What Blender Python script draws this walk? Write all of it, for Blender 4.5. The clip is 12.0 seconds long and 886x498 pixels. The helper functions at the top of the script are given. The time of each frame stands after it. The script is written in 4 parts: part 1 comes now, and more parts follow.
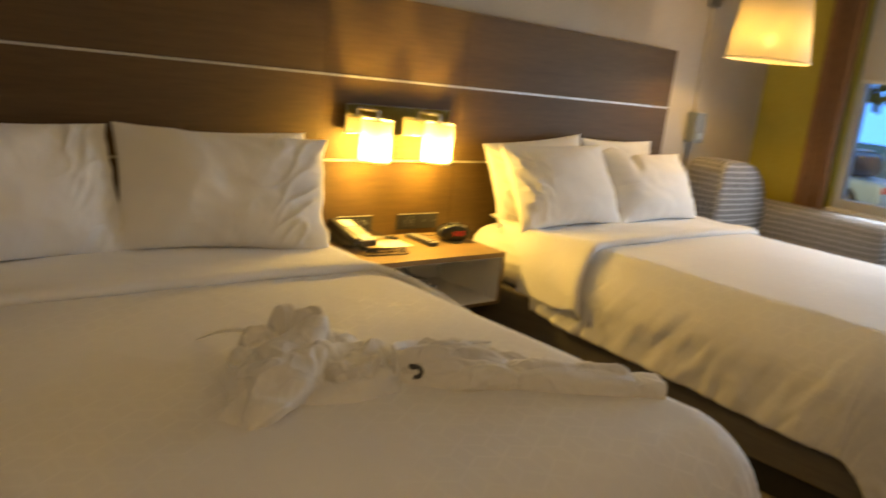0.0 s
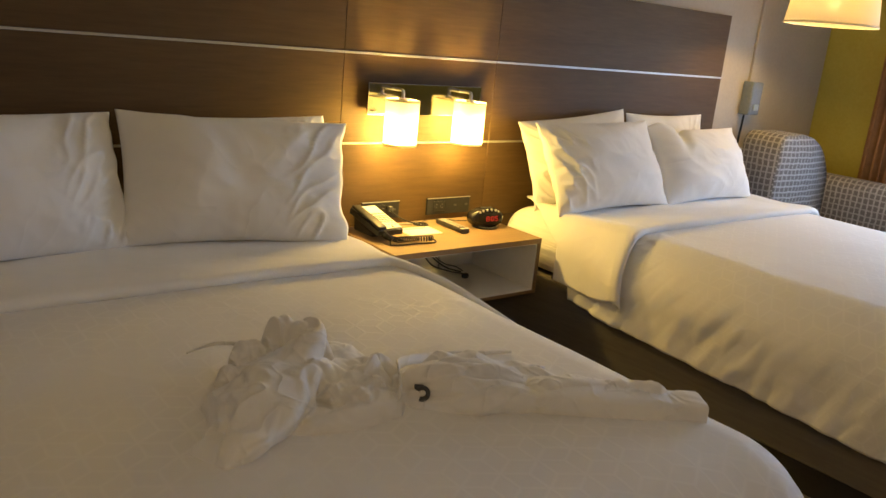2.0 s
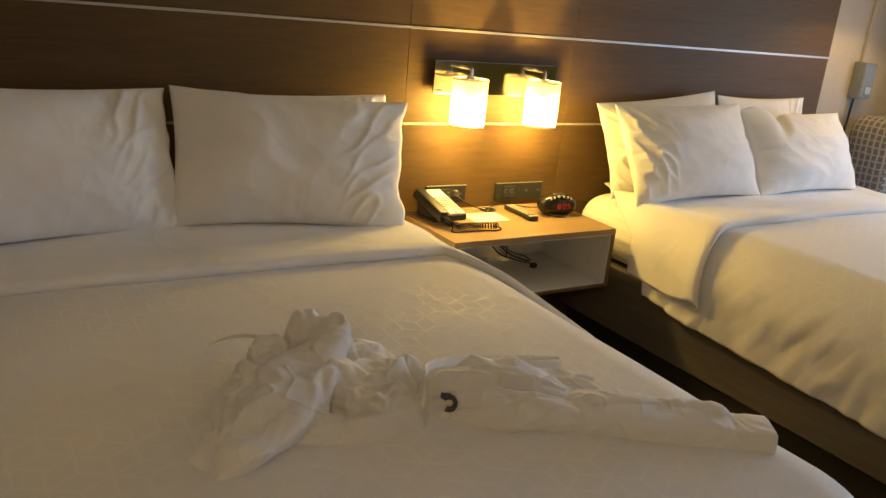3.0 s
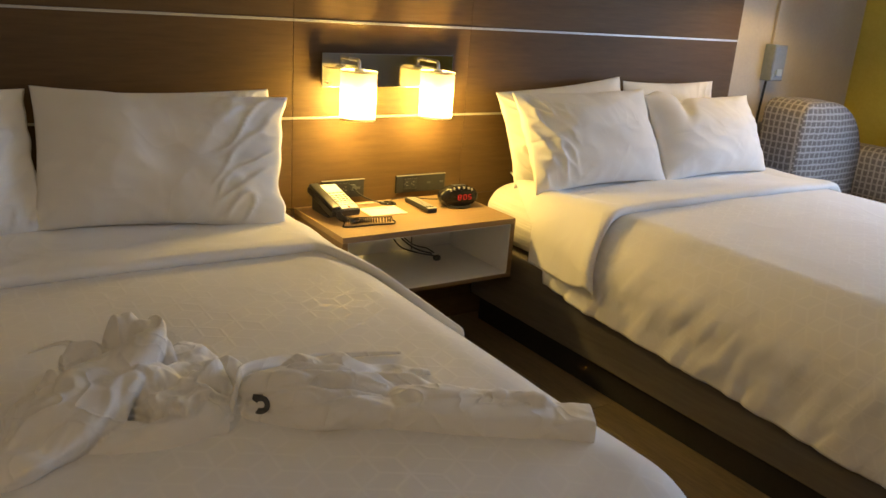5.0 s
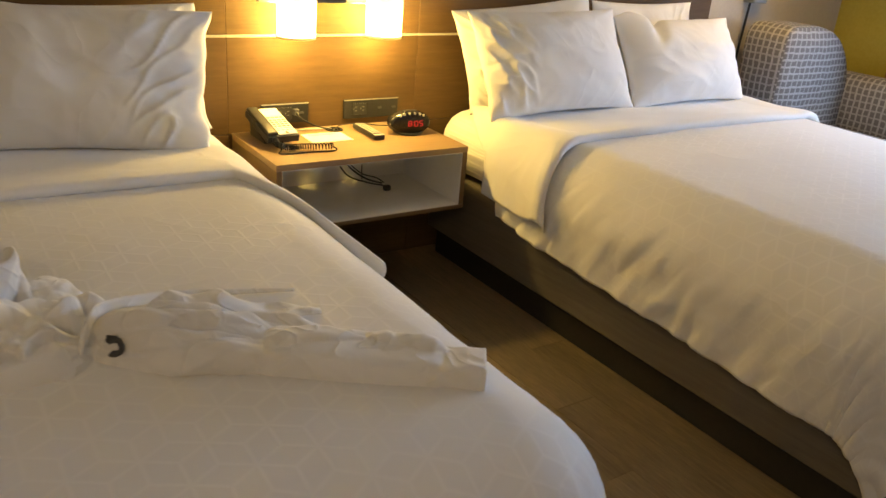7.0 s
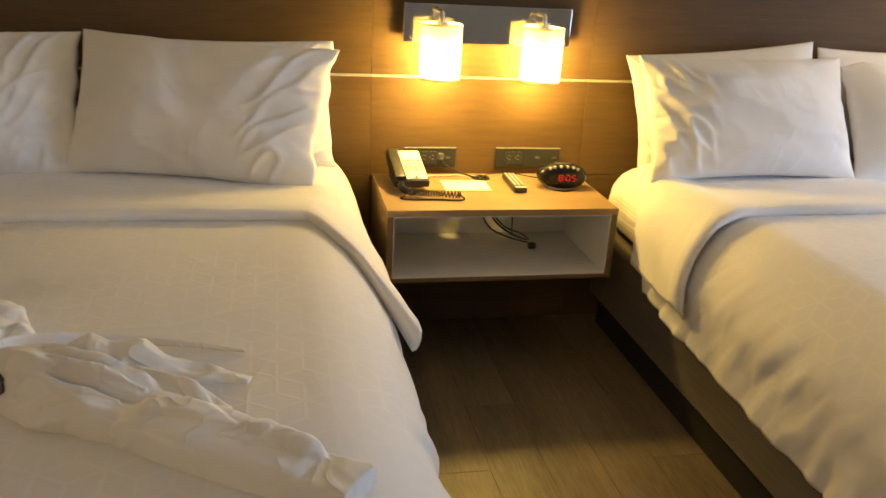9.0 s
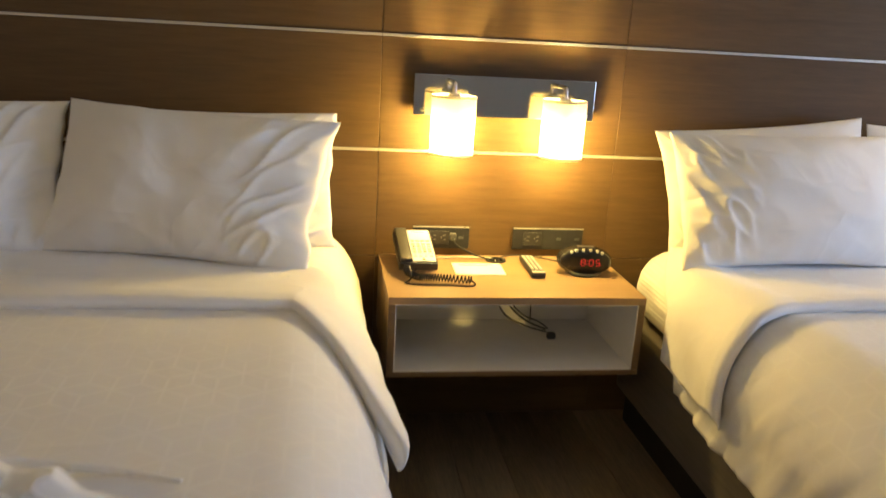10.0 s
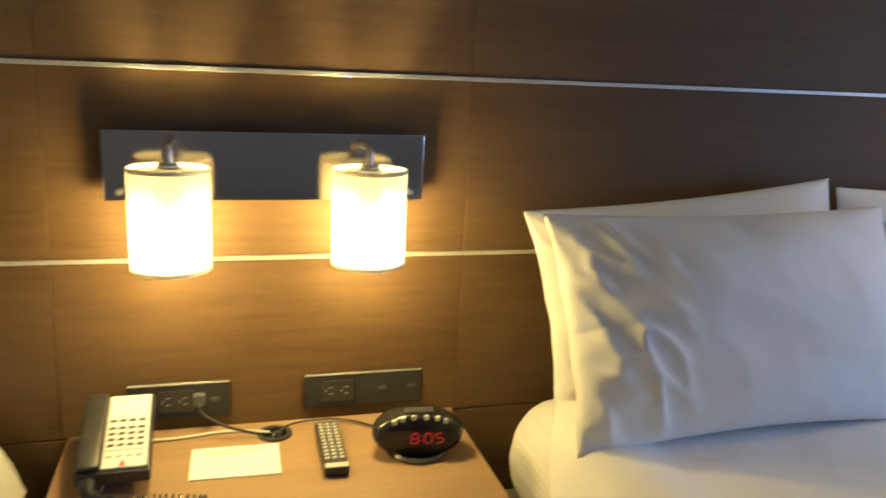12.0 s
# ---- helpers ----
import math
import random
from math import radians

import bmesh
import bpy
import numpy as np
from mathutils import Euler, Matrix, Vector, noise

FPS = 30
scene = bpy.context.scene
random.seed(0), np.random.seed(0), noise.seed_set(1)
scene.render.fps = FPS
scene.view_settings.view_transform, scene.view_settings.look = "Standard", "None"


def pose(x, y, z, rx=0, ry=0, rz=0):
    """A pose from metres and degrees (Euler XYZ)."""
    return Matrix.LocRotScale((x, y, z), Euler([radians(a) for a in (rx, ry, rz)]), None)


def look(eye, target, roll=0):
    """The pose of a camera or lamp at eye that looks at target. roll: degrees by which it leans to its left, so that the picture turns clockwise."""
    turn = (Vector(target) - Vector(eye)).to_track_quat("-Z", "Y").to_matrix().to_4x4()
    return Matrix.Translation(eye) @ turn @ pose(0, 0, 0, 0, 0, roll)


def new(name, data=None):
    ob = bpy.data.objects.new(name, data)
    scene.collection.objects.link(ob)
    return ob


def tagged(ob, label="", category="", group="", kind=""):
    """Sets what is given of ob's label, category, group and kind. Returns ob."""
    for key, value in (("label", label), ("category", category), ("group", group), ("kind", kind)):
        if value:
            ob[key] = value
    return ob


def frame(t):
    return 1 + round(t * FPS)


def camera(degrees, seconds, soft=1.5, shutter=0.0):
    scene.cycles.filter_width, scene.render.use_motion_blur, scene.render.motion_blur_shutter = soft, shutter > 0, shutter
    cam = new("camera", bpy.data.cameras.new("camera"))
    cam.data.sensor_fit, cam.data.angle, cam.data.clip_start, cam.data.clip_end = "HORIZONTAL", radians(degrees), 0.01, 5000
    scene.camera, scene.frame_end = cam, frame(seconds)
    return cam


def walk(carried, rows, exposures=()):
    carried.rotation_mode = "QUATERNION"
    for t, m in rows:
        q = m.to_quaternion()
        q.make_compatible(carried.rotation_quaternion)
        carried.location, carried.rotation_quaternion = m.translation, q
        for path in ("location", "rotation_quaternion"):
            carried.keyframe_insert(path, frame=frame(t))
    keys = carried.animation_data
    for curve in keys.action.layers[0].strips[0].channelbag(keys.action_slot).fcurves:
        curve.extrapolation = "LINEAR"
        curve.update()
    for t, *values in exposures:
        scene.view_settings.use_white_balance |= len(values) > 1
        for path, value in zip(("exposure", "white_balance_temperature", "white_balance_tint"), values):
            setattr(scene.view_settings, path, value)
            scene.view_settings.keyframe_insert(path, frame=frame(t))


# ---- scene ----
from mathutils.bvhtree import BVHTree

cam = camera(58.5, 12.0, shutter=0.5)
PATH = [
    (0, (-2.069, -2.616, 1.269), (-0.743, -1.185, 0.83), 6.7),
    (0.5, (-2.049, -2.687, 1.274), (-0.957, -1.097, 0.743), 6.1),
    (1, (-2.03, -2.698, 1.269), (-0.931, -1.123, 0.711), 5.6),
    (1.5, (-1.964, -2.627, 1.276), (-0.791, -1.108, 0.714), 5.2),
    (2, (-1.882, -2.517, 1.303), (-0.661, -1.023, 0.776), 5.5),
    (2.5, (-1.811, -2.445, 1.298), (-0.694, -0.888, 0.726), 5.9),
    (4.3, (-1.493, -2.56, 1.318), (-0.531, -0.915, 0.713), 5.0),
    (4.5, (-1.486, -2.572, 1.321), (-0.48, -0.951, 0.719), 4.7),
    (5, (-1.47, -2.575, 1.314), (-0.387, -1.008, 0.706), 4.2),
    (5.5, (-1.475, -2.578, 1.31), (-0.373, -1.031, 0.683), 3.8),
    (6, (-1.462, -2.58, 1.303), (-0.376, -1.046, 0.622), 3.7),
    (6.5, (-1.364, -2.572, 1.283), (-0.284, -1.06, 0.542), 4.3),
    (8.3, (-0.714, -2.564, 1.275), (0.026, -0.898, 0.451), 6.6),
    (8.5, (-0.627, -2.55, 1.261), (-0.033, -0.81, 0.475), 5.1),
    (9, (-0.653, -2.536, 1.266), (-0.255, -0.71, 0.553), 3.3),
    (9.5, (-0.608, -2.502, 1.287), (-0.269, -0.643, 0.63), 3.2),
    (10, (-0.539, -2.332, 1.251), (-0.227, -0.436, 0.696), 3.4),
    (10.5, (-0.432, -2.051, 1.239), (-0.09, -0.146, 0.733), 3.8),
    (11, (-0.24, -1.781, 1.208), (0.082, 0.142, 0.76), 3.1),
    (11.5, (-0.128, -1.562, 1.191), (0.237, 0.356, 0.757), 2.5),
    (12, (-0.09, -1.423, 1.231), (0.455, 0.446, 0.772), 2.6),
]
walk(cam, [(t, look(eye, target, roll)) for t, eye, target, roll in PATH],
     [(0, 0.17, 11400, 10), (0.5, 0.14, 9000, 10), (1.5, 0.14, 7900, 10), (2.6, 0.10, 8900, 10), (4.5, 0.10, 7000, 10), (5.0, 0.10, 8000, 10), (5.5, 0.10, 8100, 10), (6.5, 0.32, 7700, 10), (8.4, 0.40, 9800, 10),
      (9.3, 0.42, 7800, 10), (10.2, 0.42, 7300, 10), (11.2, 0.10, 6700, 10), (12, -0.46, 6000, 10)])

# ---- world, sun, large lights ----
world = bpy.data.worlds.new("dusk_sky")
scene.world = world
world.use_nodes = True
wn = world.node_tree
sky = wn.nodes.new("ShaderNodeTexSky")
sky.sky_type = "NISHITA"
sky.sun_disc = False
sky.sun_elevation, sky.sun_rotation = radians(14), radians(250)
wn.nodes["Background"].inputs["Strength"].default_value = 0.15
wn.links.new(sky.outputs["Color"], wn.nodes["Background"].inputs["Color"])


def lamp(name, kind, m, watts, colour, size=0.03, size_y=0.0):
    data = bpy.data.lights.new(name, kind)
    data.energy, data.color = watts, colour
    if kind == "AREA":
        data.shape, data.size, data.size_y = "RECTANGLE", size, size_y
    else:
        data.shadow_soft_size = size
    ob = new(name, data)
    ob.matrix_world = m
    return ob


# daylight of the dusk sky through the window's opening
lamp("window_daylight", "AREA", look((3.075, -1.5, 1.12), (0.3, -2.5, 0.4)), 44, (0.40, 0.60, 1.0), 1.6, 0.75)
# bulbs: two in the sconce, one in the swing-arm lamp
SCONCE_X = (-0.165, 0.160)
WARM = (1.0, 0.775, 0.285)
for sx in SCONCE_X:
    lamp("sconce_bulb_light", "POINT", pose(sx, -0.1, 0.918), 85.0, WARM, 0.030)
LAMP_AT = (1.98, -0.54, 1.505)
lamp("swing_lamp_bulb_light", "POINT", pose(LAMP_AT[0], LAMP_AT[1], 1.60), 12.0, (1.0, 0.70, 0.26), 0.03)
# ceiling lamp of the entrance behind the walker
lamp("entry_ceiling_light", "AREA", pose(-2.7, -3.9, 2.44), 15, (1.0, 0.75, 0.45), 0.5, 0.5)


# ---- materials ----
def material(name):
    m = bpy.data.materials.new(name)
    m.use_nodes = True
    return m, m.node_tree, m.node_tree.nodes["Principled BSDF"]


def ramp_of(t, fac, stops):
    r = t.nodes.new("ShaderNodeValToRGB")
    while len(r.color_ramp.elements) < len(stops):
        r.color_ramp.elements.new(0.5)
    for e, (p, c) in zip(r.color_ramp.elements, stops):
        e.position, e.color = p, (*c, 1)
    t.links.new(fac, r.inputs["Fac"])
    return r.outputs["Color"]


def coords(t, scale=(1, 1, 1), kind="Object"):
    tc, mp = t.nodes.new("ShaderNodeTexCoord"), t.nodes.new("ShaderNodeMapping")
    mp.inputs["Scale"].default_value = scale
    t.links.new(tc.outputs[kind], mp.inputs["Vector"])
    return mp.outputs["Vector"]


def noise_of(t, vec, scale, detail=4, rough=0.55):
    n = t.nodes.new("ShaderNodeTexNoise")
    n.inputs["Scale"].default_value, n.inputs["Detail"].default_value, n.inputs["Roughness"].default_value = scale, detail, rough
    t.links.new(vec, n.inputs["Vector"])
    return n.outputs["Fac"]


def bump_of(t, b, height, strength, dist=0.002, normal=None):
    n = t.nodes.new("ShaderNodeBump")
    n.inputs["Strength"].default_value, n.inputs["Distance"].default_value = strength, dist
    t.links.new(height, n.inputs["Height"])
    if normal:
        t.links.new(normal, n.inputs["Normal"])
    t.links.new(n.outputs["Normal"], b.inputs["Normal"])
    return n.outputs["Normal"]


def plain(name, dark, light, rough, scale=30.0, metal=0.0, bump=0.15, stretch=(1, 1, 1), spread=(0.3, 0.7)):
    """A surface with grain and broad variation between two base colours."""
    m, t, b = material(name)
    v = coords(t, stretch)
    mix = t.nodes.new("ShaderNodeMath")
    mix.operation = "MULTIPLY_ADD"
    t.links.new(noise_of(t, v, scale), mix.inputs[0])
    mix.inputs[1].default_value = 0.55
    half = t.nodes.new("ShaderNodeMath")
    half.operation = "MULTIPLY"
    half.inputs[1].default_value = 0.45
    t.links.new(noise_of(t, v, scale * 0.12, 2), half.inputs[0])
    t.links.new(half.outputs[0], mix.inputs[2])
    t.links.new(ramp_of(t, mix.outputs[0], [(spread[0], dark), (spread[1], light)]), b.inputs["Base Color"])
    b.inputs["Roughness"].default_value, b.inputs["Metallic"].default_value = rough, metal
    if bump:
        bump_of(t, b, noise_of(t, v, scale * 4), bump, 0.001)
    return m


def wood(name, dark, light, rough, along="X", grain=1.0):
    """Straight-grained veneer with fine streaks and broad bands."""
    m, t, b = material(name)
    s = {"X": (0.8, 9, 9), "Y": (9, 0.8, 9), "Z": (9, 9, 0.8)}[along]
    info = t.nodes.new("ShaderNodeObjectInfo")
    add = t.nodes.new("ShaderNodeVectorMath")
    add.operation = "ADD"
    mul = t.nodes.new("ShaderNodeMath")
    mul.operation = "MULTIPLY"
    mul.inputs[1].default_value = 40
    t.links.new(info.outputs["Random"], mul.inputs[0])
    t.links.new(coords(t, s), add.inputs[0])
    t.links.new(mul.outputs[0], add.inputs[1])
    v = add.outputs[0]
    fine, broad = noise_of(t, v, 9 * grain, 6, 0.65), noise_of(t, v, 1.1, 3)
    mix = t.nodes.new("ShaderNodeMath")
    mix.operation = "MULTIPLY_ADD"
    mix.inputs[1].default_value = 0.5
    half = t.nodes.new("ShaderNodeMath")
    half.operation = "MULTIPLY"
    half.inputs[1].default_value = 0.5
    t.links.new(broad, half.inputs[0])
    t.links.new(fine, mix.inputs[0])
    t.links.new(half.outputs[0], mix.inputs[2])
    t.links.new(ramp_of(t, mix.outputs[0], [(0.3, dark), (0.72, light)]), b.inputs["Base Color"])
    b.inputs["Roughness"].default_value = rough
    bump_of(t, b, fine, 0.12, 0.001)
    return m


def mathn(t, op, a, b=0.0, c=None):
    n = t.nodes.new("ShaderNodeMath")
    n.operation = op
    for i, v in enumerate((a, b, c)):
        if v is None:
            continue
        if isinstance(v, (int, float)):
            n.inputs[i].default_value = v
        else:
            t.links.new(v, n.inputs[i])
    return n.outputs[0]


def creases(t, v, scale):
    """Thin sharp folds: the zero lines of a warped noise, shown here and there only."""
    n = t.nodes.new("ShaderNodeTexNoise")
    n.inputs["Scale"].default_value, n.inputs["Detail"].default_value, n.inputs["Distortion"].default_value = scale, 1.5, 0.8
    t.links.new(v, n.inputs["Vector"])
    off = mathn(t, "ABSOLUTE", mathn(t, "SUBTRACT", n.outputs["Fac"], 0.5))
    ridge = mathn(t, "POWER", mathn(t, "SUBTRACT", 1.0, mathn(t, "MINIMUM", mathn(t, "MULTIPLY", off, 9.0), 1.0)), 2.0)
    return mathn(t, "MULTIPLY", ridge, noise_of(t, v, scale * 0.6, 2))


def cloth(name, dark, light, weave=900.0, sheen=0.25, crease=(4.5, 0.30)):
    m, t, b = material(name)
    v = coords(t)
    t.links.new(ramp_of(t, noise_of(t, v, 3.0, 3), [(0.3, dark), (0.7, light)]), b.inputs["Base Color"])
    b.inputs["Roughness"].default_value = 0.85
    b.inputs["Sheen Weight"].default_value = sheen
    first = bump_of(t, b, noise_of(t, v, 9, 3), 0.10, 0.006)
    second = bump_of(t, b, creases(t, v, crease[0]), crease[1], 0.006, first)
    bump_of(t, b, noise_of(t, v, weave, 2), 0.12, 0.0006, second)
    return m


def jacquard(name, ground, thread, cell):
    """White coverlet with a woven pattern of stacked cubes, drawn on the cloth's own flat coordinates."""
    m, t, b = material(name)
    uv = t.nodes.new("ShaderNodeUVMap")
    sep = t.nodes.new("ShaderNodeSeparateXYZ")
    t.links.new(uv.outputs["UV"], sep.inputs[0])
    px, py = mathn(t, "DIVIDE", sep.outputs[0], cell), mathn(t, "DIVIDE", sep.outputs[1], cell)
    rt3 = 3 ** 0.5

    def centred(v, size, shift):
        return mathn(t, "SUBTRACT", mathn(t, "FLOORED_MODULO", mathn(t, "ADD", v, shift), size), size / 2)

    ax, ay = centred(px, 1.0, 0.0), centred(py, rt3, 0.0)
    bx, by = centred(px, 1.0, 0.5), centred(py, rt3, rt3 / 2)
    la = mathn(t, "ADD", mathn(t, "MULTIPLY", ax, ax), mathn(t, "MULTIPLY", ay, ay))
    lb = mathn(t, "ADD", mathn(t, "MULTIPLY", bx, bx), mathn(t, "MULTIPLY", by, by))
    pick = mathn(t, "LESS_THAN", la, lb)

    def choose(a, c):
        return mathn(t, "ADD", c, mathn(t, "MULTIPLY", pick, mathn(t, "SUBTRACT", a, c)))

    gx, gy = choose(ax, bx), choose(ay, by)
    absx, absy = mathn(t, "ABSOLUTE", gx), mathn(t, "ABSOLUTE", gy)
    rim = mathn(t, "SUBTRACT", 0.5, mathn(t, "MAXIMUM", absx, mathn(t, "ADD", mathn(t, "MULTIPLY", absx, 0.5), mathn(t, "MULTIPLY", absy, rt3 / 2))))
    near = rim
    for deg in (90, 210, 330):
        dx, dy = math.cos(radians(deg)), math.sin(radians(deg))
        along = mathn(t, "ADD", mathn(t, "MULTIPLY", gx, dx), mathn(t, "MULTIPLY", gy, dy))
        across = mathn(t, "ABSOLUTE", mathn(t, "SUBTRACT", mathn(t, "MULTIPLY", gx, dy), mathn(t, "MULTIPLY", gy, dx)))
        near = mathn(t, "MINIMUM", near, mathn(t, "ADD", across, mathn(t, "LESS_THAN", along, 0.0)))
    line = mathn(t, "SUBTRACT", 1.0, mathn(t, "SMOOTH_MIN", mathn(t, "DIVIDE", near, 0.06), 1.0, 0.2))
    v = coords(t)
    wear = noise_of(t, v, 3.2, 3)
    worn = mathn(t, "MULTIPLY", line, mathn(t, "MINIMUM", mathn(t, "MAXIMUM", mathn(t, "MULTIPLY_ADD", wear, 3.4, -1.15), 0.08), 1.0))
    t.links.new(ramp_of(t, worn, [(0.0, ground), (1.0, thread)]), b.inputs["Base Color"])
    t.links.new(mathn(t, "MULTIPLY_ADD", worn, -0.42, 0.85), b.inputs["Roughness"])
    t.links.new(mathn(t, "MULTIPLY_ADD", worn, 0.45, 0.35), b.inputs["Specular IOR Level"])
    b.inputs["Sheen Weight"].default_value = 0.2
    first = bump_of(t, b, noise_of(t, v, 7, 3), 0.15, 0.006)
    second = bump_of(t, b, creases(t, v, 3.0), 0.22, 0.006, first)
    bump_of(t, b, worn, 0.25, 0.001, second)
    return m


def checked(name, ground, thread, cell):
    """Grey upholstery with an uneven grid of pale woven lines."""
    m, t, b = material(name)
    uv = t.nodes.new("ShaderNodeUVMap")
    sep = t.nodes.new("ShaderNodeSeparateXYZ")
    t.links.new(uv.outputs["UV"], sep.inputs[0])
    v = coords(t)
    wob = mathn(t, "MULTIPLY_ADD", noise_of(t, v, 18, 3), 0.5, -0.25)
    lines = []
    for n, wide in ((0, 0.12), (1, 0.15)):
        f = mathn(t, "FRACT", mathn(t, "ADD", mathn(t, "DIVIDE", sep.outputs[n], cell[n]), wob))
        d = mathn(t, "ABSOLUTE", mathn(t, "SUBTRACT", f, 0.5))
        lines.append(mathn(t, "LESS_THAN", d, wide))
    either = mathn(t, "MAXIMUM", mathn(t, "MULTIPLY", lines[0], 0.8), lines[1])
    worn = mathn(t, "MULTIPLY", either, mathn(t, "MULTIPLY_ADD", noise_of(t, v, 60, 3), 0.7, 0.5))
    t.links.new(ramp_of(t, worn, [(0.0, ground), (1.0, thread)]), b.inputs["Base Color"])
    b.inputs["Roughness"].default_value = 0.9
    bump_of(t, b, worn, 0.4, 0.002)
    return m


def lampshade(name, colour, through_part, open_part=0.0):
    """Thin fabric: part of the light scatters through it, and part passes between its threads."""
    m, t, b = material(name)
    v = coords(t)
    tr, mx = t.nodes.new("ShaderNodeBsdfTranslucent"), t.nodes.new("ShaderNodeMixShader")
    gap, last = t.nodes.new("ShaderNodeBsdfTransparent"), t.nodes.new("ShaderNodeMixShader")
    col = ramp_of(t, noise_of(t, v, 350, 2), [(0.3, tuple(0.94 * c for c in colour)), (0.7, colour)])
    t.links.new(col, b.inputs["Base Color"])
    t.links.new(col, tr.inputs["Color"])
    gap.inputs["Color"].default_value = (1.0, 0.96, 0.88, 1)
    b.inputs["Roughness"].default_value = 0.8
    mx.inputs[0].default_value, last.inputs[0].default_value = through_part, open_part
    t.links.new(b.outputs[0], mx.inputs[1])
    t.links.new(tr.outputs[0], mx.inputs[2])
    t.links.new(mx.outputs[0], last.inputs[1])
    t.links.new(gap.outputs[0], last.inputs[2])
    t.links.new(last.outputs[0], t.nodes["Material Output"].inputs["Surface"])
    return m


def glowing(name, colour, strength):
    m, t, b = material(name)
    b.inputs["Base Color"].default_value = (*colour, 1)
    b.inputs["Emission Color"].default_value = (*colour, 1)
    b.inputs["Emission Strength"].default_value = strength
    return m


def clear_glass(name):
    m, t, b = material(name)
    b.inputs["Base Color"].default_value = (0.95, 0.98, 1, 1)
    b.inputs["Roughness"].default_value, b.inputs["Transmission Weight"].default_value, b.inputs["IOR"].default_value = 0.02, 1.0, 1.45
    return m


HEADBOARD = wood("walnut_brown_laminate", (0.072, 0.040, 0.0165), (0.130, 0.079, 0.036), 0.6, "X")
HEADBOARD.node_tree.nodes["Principled BSDF"].inputs["Specular IOR Level"].default_value = 0.25
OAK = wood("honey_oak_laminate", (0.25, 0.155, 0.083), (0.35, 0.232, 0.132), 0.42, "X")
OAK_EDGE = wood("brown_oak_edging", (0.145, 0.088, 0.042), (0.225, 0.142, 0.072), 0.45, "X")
FLOORING = wood("dark_oak_vinyl", (0.078, 0.059, 0.037), (0.25, 0.19, 0.12), 0.45, "Y", 2.0)
BASE = wood("charcoal_brown_laminate", (0.108, 0.094, 0.076), (0.188, 0.166, 0.138), 0.5, "Y")
WHITE_SHEET = cloth("white_cotton_sheet", (0.76, 0.75, 0.73), (0.84, 0.83, 0.81))
PILLOWCASE = cloth("white_cotton_pillowcase", (0.77, 0.76, 0.74), (0.85, 0.84, 0.82))
TOWEL = cloth("white_terry_towel", (0.74, 0.73, 0.71), (0.82, 0.81, 0.79), 500.0, 0.25, (11.0, 0.65))
MATTRESS = cloth("white_fitted_sheet", (0.72, 0.71, 0.69), (0.80, 0.79, 0.77))
COVERLET = jacquard("white_jacquard_coverlet", (0.766, 0.756, 0.736), (0.800, 0.790, 0.766), 0.082)
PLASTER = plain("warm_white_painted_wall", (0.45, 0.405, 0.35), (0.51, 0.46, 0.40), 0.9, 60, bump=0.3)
# lighter than PLASTER so that unseen walls bounce more fill light
BOUNCE_CREAM = plain("cream_bounce_wall", (0.62, 0.58, 0.51), (0.68, 0.64, 0.57), 0.9, 60, bump=0.3)
ACCENT = plain("olive_yellow_painted_wall", (0.40, 0.33, 0.06), (0.46, 0.385, 0.085), 0.9, 60, bump=0.3)
CEILING = plain("white_painted_ceiling", (0.72, 0.71, 0.69), (0.78, 0.77, 0.75), 0.95, 80, bump=0.4)
TRIM = plain("white_trim_paint", (0.66, 0.65, 0.63), (0.72, 0.71, 0.69), 0.5, 40)
NICKEL = plain("polished_nickel", (0.50, 0.48, 0.45), (0.56, 0.54, 0.51), 0.10, 200, 1.0, 0.05, (1, 1, 30))
CHROME = plain("brushed_steel", (0.45, 0.44, 0.42), (0.55, 0.54, 0.52), 0.3, 200, 1.0, 0.05)
STRIPE = plain("satin_aluminium_strip", (0.48, 0.46, 0.42), (0.56, 0.54, 0.50), 0.46, 100, 0.6, 0.05)
DARK_EDGE = plain("black_seam", (0.012, 0.009, 0.007), (0.02, 0.016, 0.012), 0.8, 60)
BLACK = plain("black_plastic", (0.018, 0.018, 0.02), (0.032, 0.031, 0.032), 0.42, 150, 0, 0.1)
GLOSS_BLACK = plain("glossy_black_plastic", (0.012, 0.012, 0.013), (0.022, 0.021, 0.022), 0.16, 150, 0, 0.03)
GREY_PLATE = plain("dark_grey_plastic", (0.018, 0.019, 0.020), (0.029, 0.030, 0.031), 0.62, 120, 0, 0.1)
GREY_PLATE.node_tree.nodes["Principled BSDF"].inputs["Specular IOR Level"].default_value = 0.3
PALE_PLASTIC = plain("pale_grey_plastic", (0.66, 0.66, 0.64), (0.74, 0.74, 0.72), 0.45, 120, 0, 0.05)
KEY_GREY = plain("grey_rubber_keys", (0.16, 0.16, 0.16), (0.24, 0.24, 0.235), 0.6, 100, 0, 0.05)
SILVER_KEY = plain("silver_keys", (0.55, 0.55, 0.53), (0.68, 0.68, 0.66), 0.35, 100, 0.3, 0.05)
SHELF_GREY = plain("light_grey_laminate", (0.74, 0.725, 0.70), (0.80, 0.785, 0.76), 0.32, 25, 0, 0.05)
PAPER = plain("white_card_paper", (0.78, 0.77, 0.74), (0.84, 0.83, 0.80), 0.8, 90, 0, 0.1)
INK = plain("grey_ink", (0.32, 0.31, 0.30), (0.40, 0.39, 0.38), 0.8, 90)
DARK_INK = plain("charcoal_print", (0.05, 0.052, 0.055), (0.085, 0.085, 0.09), 0.7, 200)
